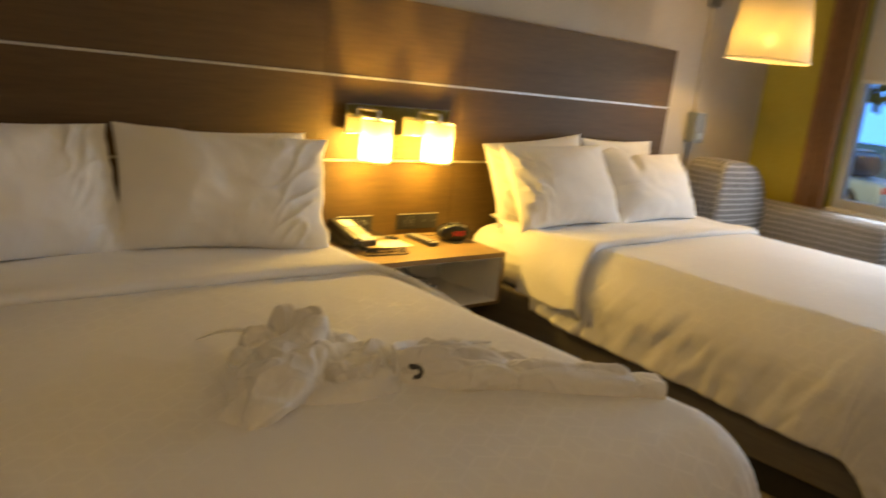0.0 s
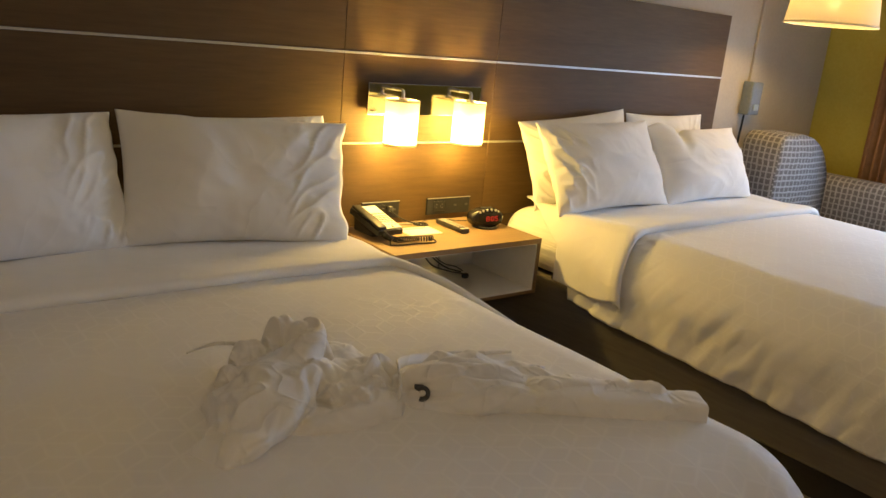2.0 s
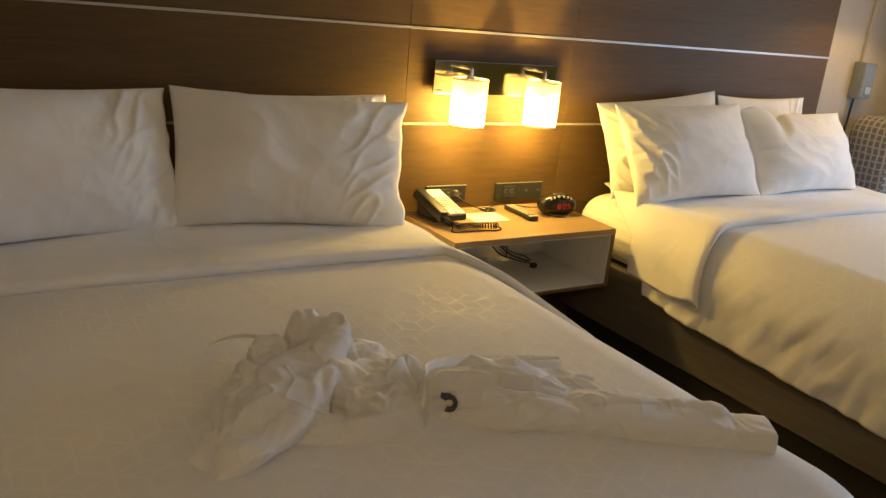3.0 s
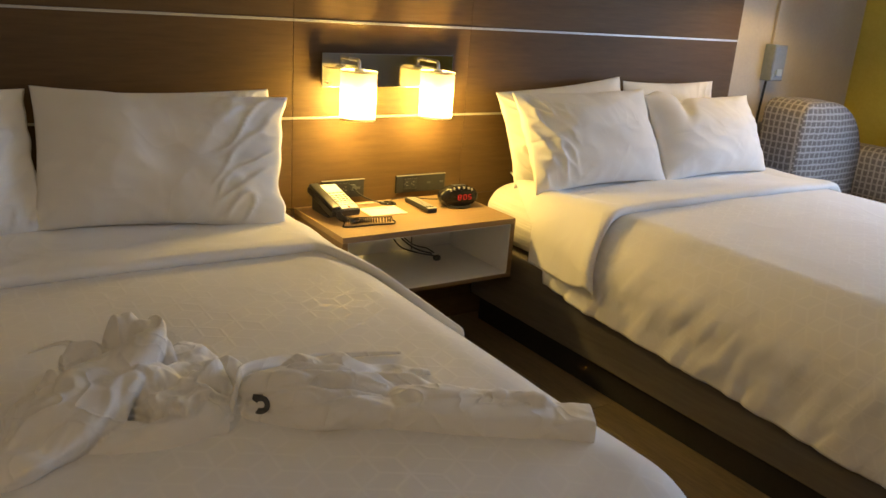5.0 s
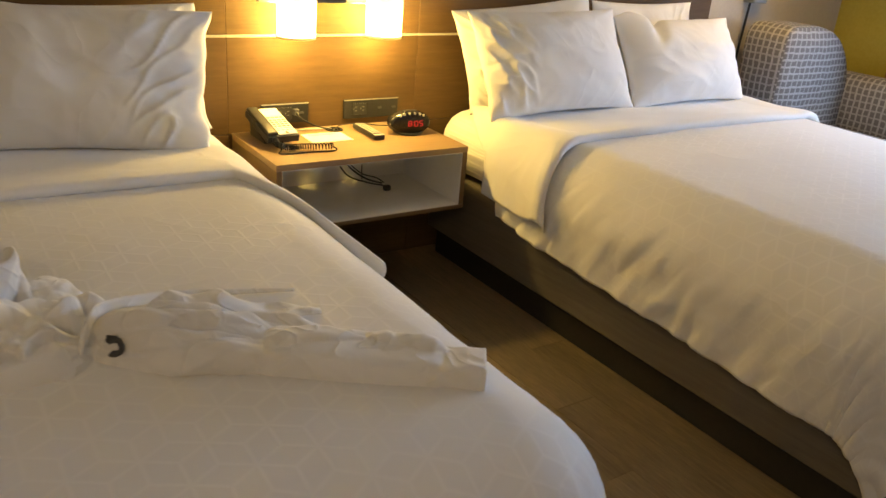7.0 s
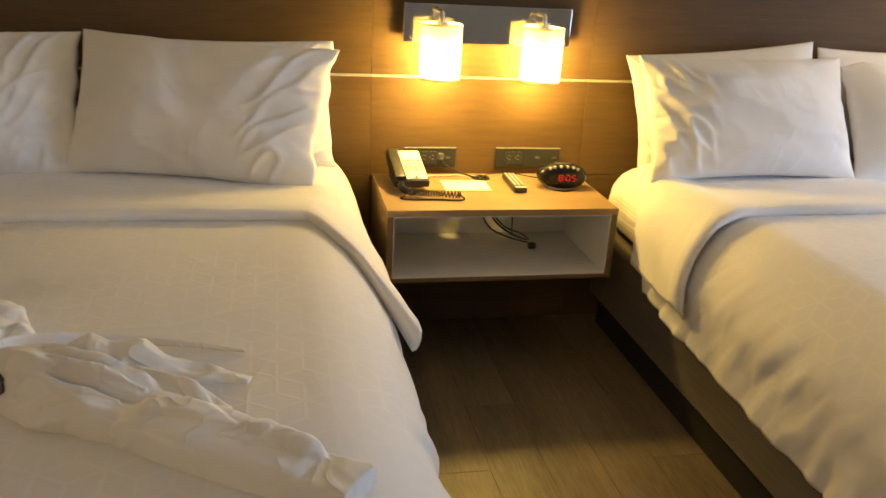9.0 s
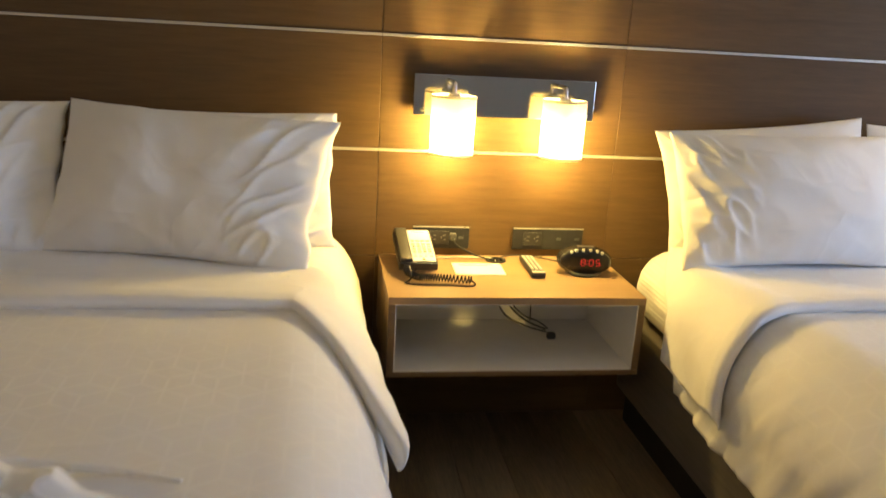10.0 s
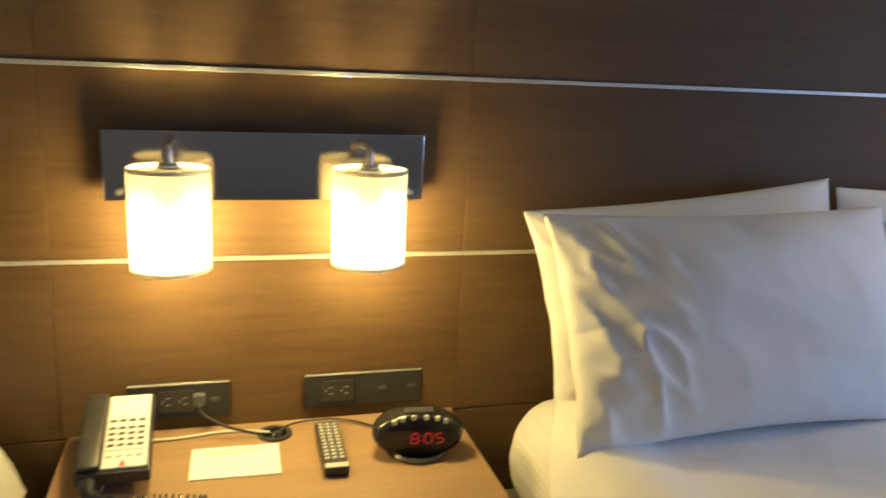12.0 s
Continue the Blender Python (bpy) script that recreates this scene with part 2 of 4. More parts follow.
RED_MARK = plain("red_plastic", (0.55, 0.03, 0.02), (0.65, 0.05, 0.035), 0.5, 90)
WHITE_CABLE = plain("white_cable", (0.62, 0.60, 0.56), (0.70, 0.68, 0.64), 0.5, 90)
BOX_GREY = plain("blue_grey_metal_box", (0.20, 0.23, 0.25), (0.27, 0.30, 0.32), 0.4, 60, 0.2)
SWITCH_BLUE = plain("pale_blue_plastic", (0.34, 0.42, 0.47), (0.42, 0.50, 0.55), 0.4, 60)
CURTAIN = plain("brown_curtain_cloth", (0.24, 0.125, 0.06), (0.36, 0.195, 0.10), 0.9, 200, 0, 0.4)
BLIND = lampshade("cream_roller_blind", (0.66, 0.60, 0.50), 0.35)
UPHOLSTERY = checked("grey_checked_upholstery", (0.17, 0.155, 0.15), (0.45, 0.43, 0.415), (0.034, 0.032))
SHADE = lampshade("cream_fabric_shade", (0.66, 0.615, 0.52), 0.15, 0.37)
DIFFUSER = lampshade("white_diffuser", (0.9, 0.87, 0.80), 0.42, 0.36)
SHADE_TRIM = lampshade("shade_edge_binding", (0.80, 0.74, 0.60), 0.25)
BULB = glowing("warm_bulb_glow", (1.0, 0.76, 0.38), 5.0)
LED = glowing("red_clock_digits", (0.9, 0.02, 0.06), 0.10)
PANE = clear_glass("window_glass")
FRAME = plain("grey_window_frame", (0.42, 0.43, 0.44), (0.50, 0.51, 0.52), 0.45, 60, 0.1)
LAWN = plain("dusk_lawn", (0.05, 0.10, 0.045), (0.09, 0.15, 0.06), 0.95, 3)
ASPHALT = plain("grey_asphalt", (0.09, 0.092, 0.095), (0.13, 0.13, 0.132), 0.9, 12)
LEAF = plain("green_foliage", (0.035, 0.06, 0.03), (0.07, 0.11, 0.05), 0.8, 6)
BARK = plain("grey_bark", (0.08, 0.065, 0.05), (0.14, 0.115, 0.09), 0.9, 20)


# ---- mesh helpers ----
def put(name, bm, mat, parent=None, label="", smooth=True, at=None):
    me = bpy.data.meshes.new(name)
    bm.to_mesh(me)
    bm.free()
    for p in me.polygons:
        p.use_smooth = smooth
    for one in (mat if isinstance(mat, (list, tuple)) else [mat]):
        me.materials.append(one)
    ob = new(name, me)
    if parent:
        ob.parent = parent
    if at is not None:
        ob.matrix_basis = at
    if label:
        ob["label"] = label
    return ob


def part(name, bm, mat, parent, label="", smooth=False):
    return put(name, bm, mat, parent, label, smooth)


def holder(name, at, label, category, group="", kind=""):
    ob = new(name)
    ob.empty_display_size = 0.05
    ob.matrix_basis = at
    return tagged(ob, label, category, group, kind)


def box(x0, x1, y0, y1, z0, z1, bevel=0.0, seg=2, bm=None):
    own = bm or bmesh.new()
    made = bmesh.ops.create_cube(own, size=1.0)["verts"]
    for v in made:
        v.co = Vector(((x0 + x1) / 2 + v.co.x * (x1 - x0), (y0 + y1) / 2 + v.co.y * (y1 - y0), (z0 + z1) / 2 + v.co.z * (z1 - z0)))
    if bevel:
        edges = list({e for v in made for e in v.link_edges})
        bmesh.ops.bevel(own, geom=edges, offset=bevel, segments=seg, affect="EDGES", profile=0.5)
    return own


def rod(a, b, radius, n=16, bm=None, radius2=None):
    own = bm or bmesh.new()
    a, b = Vector(a), Vector(b)
    turn = (b - a).to_track_quat("Z", "Y").to_matrix().to_4x4()
    bmesh.ops.create_cone(own, cap_ends=True, segments=n, radius1=radius, radius2=radius if radius2 is None else radius2, depth=(b - a).length,
                          matrix=Matrix.Translation((a + b) / 2) @ turn)
    return own


def lathe(profile, n=40, bm=None, at=(0, 0, 0)):
    own = bm or bmesh.new()
    rings = []
    for r, z in profile:
        rings.append([own.verts.new((at[0] + r * math.cos(2 * math.pi * k / n), at[1] + r * math.sin(2 * math.pi * k / n), at[2] + z)) for k in range(n)])
    for a, b in zip(rings, rings[1:]):
        for k in range(n):
            own.faces.new((a[k], a[(k + 1) % n], b[(k + 1) % n], b[k]))
    return own


def smoothed(points, steps=8):
    pts = [Vector(p) for p in points]
    out = []
    for i in range(len(pts) - 1):
        p0, p1, p2, p3 = pts[max(i - 1, 0)], pts[i], pts[i + 1], pts[min(i + 2, len(pts) - 1)]
        for k in range(steps):
            u = k / steps
            out.append(0.5 * ((2 * p1) + (p2 - p0) * u + (2 * p0 - 5 * p1 + 4 * p2 - p3) * u * u + (3 * p1 - p0 - 3 * p2 + p3) * u ** 3))
    return out + [pts[-1]]


def tube(points, radius, n=8, bm=None, steps=8):
    own = bm or bmesh.new()
    pts = smoothed(points, steps) if steps else [Vector(p) for p in points]
    rings = []
    side = None
    for i, p in enumerate(pts):
        d = (pts[min(i + 1, len(pts) - 1)] - pts[max(i - 1, 0)]).normalized()
        side = (side if side else (Vector((0, 0, 1)) if abs(d.z) < 0.9 else Vector((1, 0, 0))))
        side = (side - d * side.dot(d)).normalized()
        other = d.cross(side)
        rings.append([own.verts.new(p + radius * (math.cos(2 * math.pi * k / n) * side + math.sin(2 * math.pi * k / n) * other)) for k in range(n)])
    for a, b in zip(rings, rings[1:]):
        for k in range(n):
            own.faces.new((a[k], a[(k + 1) % n], b[(k + 1) % n], b[k]))
    own.faces.new(rings[0][::-1])
    own.faces.new(rings[-1])
    return own


def grid(nu, nv, place, uv=None, bm=None):
    """A sheet of quads: place(u, v) with u, v in 0..1; uv(u, v) gives its flat coordinates."""
    own = bm or bmesh.new()
    vs = [[own.verts.new(place(i / nu, j / nv)) for j in range(nv + 1)] for i in range(nu + 1)]
    lay = own.loops.layers.uv.verify() if uv else None
    for i in range(nu):
        for j in range(nv):
            f = own.faces.new((vs[i][j], vs[i + 1][j], vs[i + 1][j + 1], vs[i][j + 1]))
            if uv:
                for loop, (a, b) in zip(f.loops, ((i, j), (i + 1, j), (i + 1, j + 1), (i, j + 1))):
                    loop[lay].uv = uv(a / nu, b / nv)
    return own


def thick(ob, depth, offset=-1.0):
    mod = ob.modifiers.new("thickness", "SOLIDIFY")
    mod.thickness, mod.offset = depth, offset
    return ob


LATTICE = {}


def lattice(i, j, seed):
    key = (i, j, int(seed))
    if key not in LATTICE:
        LATTICE[key] = random.Random(i * 7919 + j * 104729 + int(seed) * 31).uniform(-1.0, 1.0)
    return LATTICE[key]


def facets(p, q, seed):
    """Flat triangular facets that meet in sharp creases, in -1..1."""
    p, q = p + 0.45 * noise.noise(Vector((p * 0.9, q * 0.9, seed))), q + 0.45 * noise.noise(Vector((p * 0.9, q * 0.9, seed + 9)))
    k = (p + q) * 0.366
    i, j = math.floor(p + k), math.floor(q + k)
    x, y = p + k - i, q + k - j
    a, c = lattice(i, j, seed), lattice(i + 1, j + 1, seed)
    if x > y:
        b = lattice(i + 1, j, seed)
        return a + (b - a) * x + (c - b) * y
    b = lattice(i, j + 1, seed)
    return a + (b - a) * y + (c - b) * x


# ---- large structure ----
X0, X1, Y0, Y1, H = -3.4, 3.12, -5.4, 0.03, 2.46


def setting(name, bm, mat, label, category):
    return tagged(put(name, bm, mat, None, "", False), label, category, "", "structure")


floor = setting("floor", box(X0, X1, Y0, Y1, -0.12, -0.004), DARK_EDGE, "dark wood-look vinyl plank floor", "floor")
setting("ceiling", box(X0 - 0.15, X1 + 0.2, Y0 - 0.15, Y1 + 0.15, H, H + 0.12), CEILING, "plain white painted ceiling", "ceiling")
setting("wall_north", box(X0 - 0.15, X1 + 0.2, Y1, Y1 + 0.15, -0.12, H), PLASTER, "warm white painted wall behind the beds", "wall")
# west and south walls stay out of view; their paler colour lifts the shade
setting("wall_west", box(X0 - 0.15, X0, Y0, Y1, -0.12, H), BOUNCE_CREAM, "plain unseen wall, made lighter to bounce light", "wall")
setting("wall_south", box(X0 - 0.15, X1 + 0.2, Y0 - 0.15, Y0, -0.12, H), BOUNCE_CREAM, "plain unseen wall, made lighter to bounce light", "wall")
WY0, WY1, WZ0, WZ1 = -2.45, -0.555, 0.70, 2.15
east = box(X1, X1 + 0.2, Y0, WY0, -0.12, H)
box(X1, X1 + 0.2, WY1, Y1, -0.12, H, bm=east)
box(X1, X1 + 0.2, WY0, WY1, -0.12, WZ0, bm=east)
box(X1, X1 + 0.2, WY0, WY1, WZ1, H, bm=east)
setting("wall_east", east, ACCENT, "olive yellow painted wall with a wide window", "wall")
base = setting("baseboard", box(2.0, X1 - 0.001, Y1 - 0.014, Y1 - 0.001, 0.0, 0.09, 0.003), TRIM, "white painted baseboard along the wall", "baseboard")

# window with frame, mullion, panes and a half-drawn blind
win = holder("window_1", pose(X1 + 0.08, 0, 0), "wide grey-framed window at dusk, blind half down", "window", kind="structure")
for nm, args in (("window_frame", (-0.04, 0.04, WY1 - 0.05, WY1, WZ0, WZ1)), ("window_frame", (-0.04, 0.04, WY0, WY0 + 0.07, WZ0, WZ1)),
                 ("window_frame", (-0.04, 0.04, WY0 + 0.07, WY1 - 0.05, WZ1 - 0.06, WZ1)), ("window_frame", (-0.04, 0.04, WY0 + 0.07, WY1 - 0.05, WZ0, WZ0 + 0.06)),
                 ("mullion", (-0.035, 0.035, -1.56, -1.50, WZ0 + 0.06, WZ1 - 0.06))):
    part(nm, box(*args, 0.004), FRAME, win)
for a, b in ((WY0 + 0.07, -1.56), (-1.50, WY1 - 0.05)):
    p = part("pane", box(-0.004, 0.004, a, b, WZ0 + 0.06, WZ1 - 0.06), PANE, win)
    p.visible_shadow = False
part("window_sill", box(-0.14, -0.04, WY0, WY1, WZ0 - 0.02, WZ0 + 0.004, 0.004), TRIM, win)
blind = holder("roller_blind", pose(X1 + 0.015, 0, 0), "cream roller blind drawn halfway down the window", "blind")
part("fabric", box(-0.0015, 0.0015, WY0 + 0.02, WY1 - 0.025, 1.505, WZ1 - 0.07), BLIND, blind)
part("bottom_bar", box(-0.008, 0.008, WY0 + 0.02, WY1 - 0.025, 1.482, 1.505, 0.004), TRIM, blind)
part("roller", rod((0, WY0 + 0.02, WZ1 - 0.04), (0, WY1 - 0.025, WZ1 - 0.04), 0.03), TRIM, blind)


def curtain_at(u, v):
    y = -0.365 - 0.185 * u
    return (3.035 + 0.032 * math.sin(u * 26) * (0.7 + 0.3 * v) + 0.006 * math.sin(u * 61 + v * 3), y, 0.02 + 2.3 * v)


drape_ob = tagged(thick(put("curtain", grid(70, 12, curtain_at), CURTAIN), 0.004), "dark brown curtain drawn back beside the window", "curtain")
rail = holder("curtain_rail", pose(0, 0, 0), "slim metal curtain rail fixed under the ceiling", "curtain rail")
part("rail", rod((3.035, -2.6, 2.34), (3.035, -0.08, 2.34), 0.012), CHROME, rail)
part("bracket", box(3.03, X1 - 0.001, -0.12, -0.10, 2.33, 2.35, 0.002), CHROME, rail)

# outside: ground to the horizon, car park, trees
tagged(put("ground", grid(1, 1, lambda u, v: (3.4 + 900 * u, -450 + 900 * v, -0.9)), LAWN), "dusky green lawn outside the window", "ground", "", "structure")
tagged(put("road", grid(1, 1, lambda u, v: (14 + 9 * u, -80 + 160 * v, -0.88)), ASPHALT), "grey asphalt car park beyond the lawn", "road", "", "structure")


GLOW = glowing("dusk_distance", (0.02, 0.25, 1.0), 2.6)
tagged(put("backdrop", box(78, 78.2, -90, 90, -1, 45), GLOW, None, "", False), "blue dusk sky over the distance", "backdrop", "", "structure")


def car(at, turn):
    root = holder("car", pose(*at, 0, 0, turn), "pale blue parked car seen through the window", "car")
    bm = box(-2.1, 2.1, -0.85, 0.85, 0.32, 0.85, 0.12, 3)
    part("body", bm, CAR_PAINT, root)
    bm = box(-1.2, 1.0, -0.74, 0.74, 0.86, 1.42, 0.16, 3)
    part("cabin", bm, GLOSS_BLACK, root, "dark glazed cabin")
    part("roof", box(-0.9, 0.75, -0.68, 0.68, 1.425, 1.46, 0.015), CAR_PAINT, root)
    for x in (-1.3, 1.3):
        for y in (-0.78, 0.78):
            w = part("wheel", rod((x, y - 0.1, 0.33), (x, y + 0.1, 0.33), 0.33, 24), BLACK, root, "black tyre")
            part("rim", rod((x, y - 0.105, 0.33), (x, y + 0.105, 0.33), 0.19, 18), CHROME, w)
    for y in (-0.62, 0.62):
        part("tail_light", box(-2.13, -2.05, y - 0.16, y + 0.16, 0.62, 0.76, 0.02), RED_MARK, root, "red tail light")
        part("headlight", box(2.05, 2.13, y - 0.16, y + 0.16, 0.6, 0.72, 0.02), PALE_PLASTIC, root)


CAR_PAINT = plain("pale_blue_car_paint", (0.34, 0.55, 0.74), (0.40, 0.62, 0.80), 0.3, 8, 0.1)
car((17.5, 5.6, -0.88), 80)


def tree(at, height, seed):
    rnd = random.Random(seed)
    root = holder("tree", pose(*at), "broad green tree standing beyond the car park", "tree", "trees outside")
    bm = rod((0, 0, 0), (0.1, 0.05, height * 0.55), 0.22, 8, radius2=0.1)
    for k in range(6):
        a = rnd.uniform(0, 6.28)
        rod((0.06, 0.03, height * (0.3 + 0.04 * k)), (1.5 * math.cos(a), 1.5 * math.sin(a), height * (0.55 + 0.06 * k)), 0.07, 6, bm, 0.02)
    part("trunk", bm, BARK, root)
    bm = bmesh.new()
    for k in range(900):
        d = Vector((rnd.gauss(0, 1), rnd.gauss(0, 1), rnd.gauss(0, 1))).normalized() * rnd.random() ** 0.4
        c = Vector((d.x * height * 0.36, d.y * height * 0.36, height * 0.66 + d.z * height * 0.34))
        q = Euler((rnd.uniform(0, 6), rnd.uniform(0, 6), rnd.uniform(0, 6))).to_matrix()
        s = rnd.uniform(0.12, 0.3)
        bm.faces.new([bm.verts.new(c + q @ Vector(p) * s) for p in ((-1, -0.5, 0), (1, -0.4, 0.1), (1.1, 0.5, 0), (-0.8, 0.6, 0.2))])
    part("crown", bm, LEAF, root)


for n, (tx, ty, th) in enumerate(((30, 8, 7), (34, 1, 9), (31, -7, 6.5), (36, 15, 8), (33, -15, 9))):
    tree((tx, ty, -0.9), th, n)

# ---- headboard: three columns of panels with aluminium strips ----
board = holder("headboard", pose(0, 0, 0), "wall-wide walnut-brown panelled headboard with thin metal strips", "headboard")
COLS = ((-1.992, -0.366), (-0.366, 0.366), (0.366, 1.992))
ROWS_Z = ((0.0, 0.545), (0.545, 0.8725), (0.8725, 1.203), (1.203, 1.527))
for x0, x1 in COLS:
    for z0, z1 in ROWS_Z:
        lo = 0.0045 if z0 > 0.6 else 0.0012
        hi = 0.0045 if 0.8 < z1 < 1.3 else 0.0012
        part("panel", box(x0 + 0.0004, x1 - 0.0004, 0.0, 0.024, z0 + lo, z1 - hi, 0.0012, 1), HEADBOARD, board)
    for z in (0.8725, 1.203):
        part("strip", box(x0 + 0.0005, x1 - 0.0005, -0.0025, 0.02, z - 0.004, z + 0.004, 0.0008, 1), STRIPE, board, "satin aluminium strip")
part("backing", box(-1.985, 1.985, 0.0245, 0.0295, 0.03, 1.52), HEADBOARD, board)


# ---- beds ----
FOOT, ZTOP, HALF, RAD = -2.0, 0.622, 0.775, 0.185


def draped(cx, a, b, lift=0.0, ripple=1.0, seed=0.0, foot=FOOT):
    """A point of a cloth that lies over a mattress: a across from its middle line, b along y."""
    near = min(1.0, max(0.0, (b + 0.85) / 0.45))
    rad = RAD - 0.075 * near * near * (3 - 2 * near)
    half = HALF - near * (0.032 if cx < 0 else 0.006)
    ea = abs(a) - (half - rad)
    eb = (foot + RAD) - b
    r = rad + lift
    ea, eb = max(ea, 0.0), max(eb, 0.0)
    e = math.hypot(ea, eb)
    x, y, z = a, b, ZTOP + lift - 0.012 * min(1.0, abs(a) / HALF) ** 2
    z += 0.006 * (noise.noise(Vector((a * 1.7 + seed, b * 1.7, seed))) + 0.5 * noise.noise(Vector((a * 4.1, b * 4.1 + seed, 2.0)))) * ripple
    if e > 0:
        da, db = ea / e, eb / e
        arc = r * math.pi / 2
        if e < arc:
            out, down = r * math.sin(e / r), r * (1 - math.cos(e / r))
        else:
            out, down = r, r + e - arc
        # hanging cloth: soft waves, and short slanting folds that start at the hem and die away upwards
        run = b * da + a * db
        hang = min(1.0, max(0.0, down - 0.03) / 0.16)
        wave = math.sin(run * 11 + seed * 3 + 2.2 * noise.noise(Vector((run * 2.3, seed, 0))))
        lean = run - 0.45 * down
        here = max(0.0, 0.35 + 1.3 * noise.noise(Vector((run * 3.5, down * 3, seed + 7))))
        big = facets(lean / 0.066, down / 0.19, 5 + seed * 10)
        small = facets(lean / 0.046 + 7, down / 0.12, 6 + seed * 10)
        out += ripple * hang * (0.0035 * wave + 0.008 * (0.45 + here) * big + 0.010 * (0.25 + here) * small + 0.005)
        sx = 1 if a > 0 else -1
        x = sx * (min(abs(a), half - rad) + out * da)
        y = max(b, foot + RAD) - out * db
        z -= down
    return (cx + x, y, z)


def bed(cx, label, seed):
    root = holder("bed", pose(cx, 0, 0), label, "bed", "twin beds")
    part("plinth", box(-0.728, 0.728, -1.93, -0.06, 0.0, 0.105, 0.004), DARK_EDGE, root, "black recessed plinth")
    part("base", box(-0.745, 0.745, -1.955, -0.012, 0.105, 0.36, 0.006), BASE, root, "charcoal brown laminate bed base")
    bm = box(-0.748, 0.748, -1.92, -0.02, 0.36, 0.585, 0.11, 5)
    bmesh.ops.subdivide_edges(bm, edges=bm.edges, cuts=14, use_grid_fill=True)
    for v in bm.verts:
        w = min(1.0, max(0.0, (v.co.y + 0.72) / 0.36))
        v.co.x *= 1 + (-0.022 if cx < 0 else 0.012) * w
        v.co.z += 0.022 * w * max(0.0, (v.co.z - 0.42) / 0.165)
        k = math.sin(v.co.z * 260 + 5 * noise.noise(Vector((v.co.y * 5, v.co.z * 8, seed)))) + noise.noise(Vector((v.co.y * 20, v.co.x * 3, v.co.z * 40)))
        v.co.x += math.copysign(0.0015 * k, v.co.x) * (1 if abs(v.co.x) > 0.69 else 0)
    part("mattress", bm, MATTRESS, root, "mattress in a white fitted sheet", True)
    return root


def coverlet(cx, reach_l, reach_r, label, seed, sag=0.0):
    """reach: the length of cloth past the start of the rounded edge, on either side."""
    la, lb = HALF - RAD + reach_l, HALF - RAD + reach_r
    b0, b1 = -0.52, FOOT + RAD - 0.40

    def at(u, v):
        b = b0 + (b1 - b0) * v
        a = -la + (la + lb) * u - sag * v * (1 - u) ** 3 - 0.006 * (1 - u) ** 8 * noise.noise(Vector((b * 5, seed, 9)))
        return draped(cx, a, b, 0.006, 1.0, seed)

    ob = put("coverlet", grid(240, 210, at, lambda u, v: (-la + (la + lb) * u, b0 + (b1 - b0) * v)), COVERLET)
    tagged(thick(ob, 0.010), label, "coverlet", "coverlets")
    for u in (0.0, 1.0):
        part("hem", tube([at(u, k / 120) for k in range(121)], 0.0045, 6, None, 0), WHITE_SHEET, ob, "stitched hem", True)
    part("hem", tube([at(k / 160, 1.0) for k in range(161)], 0.0045, 6, None, 0), WHITE_SHEET, ob, "", True)
    return ob


def turned_sheet(cx, reach_l, reach_r, fold_y, sway, back_l, back_r, label, seed, flare=0.0):
    """The top sheet folded back over the coverlet in a soft roll, its ends hanging down the sides."""
    la, lb = HALF - RAD + reach_l, HALF - RAD + reach_r

    def at(u, v):
        a = -la + (la + lb) * u
        side = max(0.0, abs(a) - HALF + RAD - 0.02)
        mine = sway[1] if a > 0 else sway[0]
        front = fold_y + mine * side + 0.012 * noise.noise(Vector((a * 3, seed, 1)))
        rear = -0.04 - (back_r if a > 0 else back_l) * min(1.0, side / 0.25)
        roll = 0.012 * (1 + 0.35 * noise.noise(Vector((a * 2.5, seed, 5))))
        if v < 0.88:
            k = v / 0.88
            b = rear + (front - rear) * k
            lift = 0.014 + 2 * roll * min(1.0, max(0.0, (k - 0.55) / 0.4)) ** 2
            lift += 0.005 * (1 - k) * k * 4 * noise.noise(Vector((a * 5, b * 11, seed)))
        else:
            th = (v - 0.88) / 0.12 * math.pi
            b, lift = front - 1.5 * roll * math.sin(th), 0.014 + roll + roll * math.cos(th)
        lift += (0.003 if cx < 0 else 0.022) * min(1.0, side / 0.12)
        x, y, z = draped(cx, a, b, lift, 0.10, seed)
        loose = flare * max(0.0, (side - 0.14) / 0.14) ** 2 if a > 0 else 0.0
        return (x + loose, y, z + 0.8 * loose)

    ob = put("top_sheet", grid(170, 64, at), WHITE_SHEET)
    return tagged(thick(ob, 0.004), label, "bed sheet", "folded top sheets")


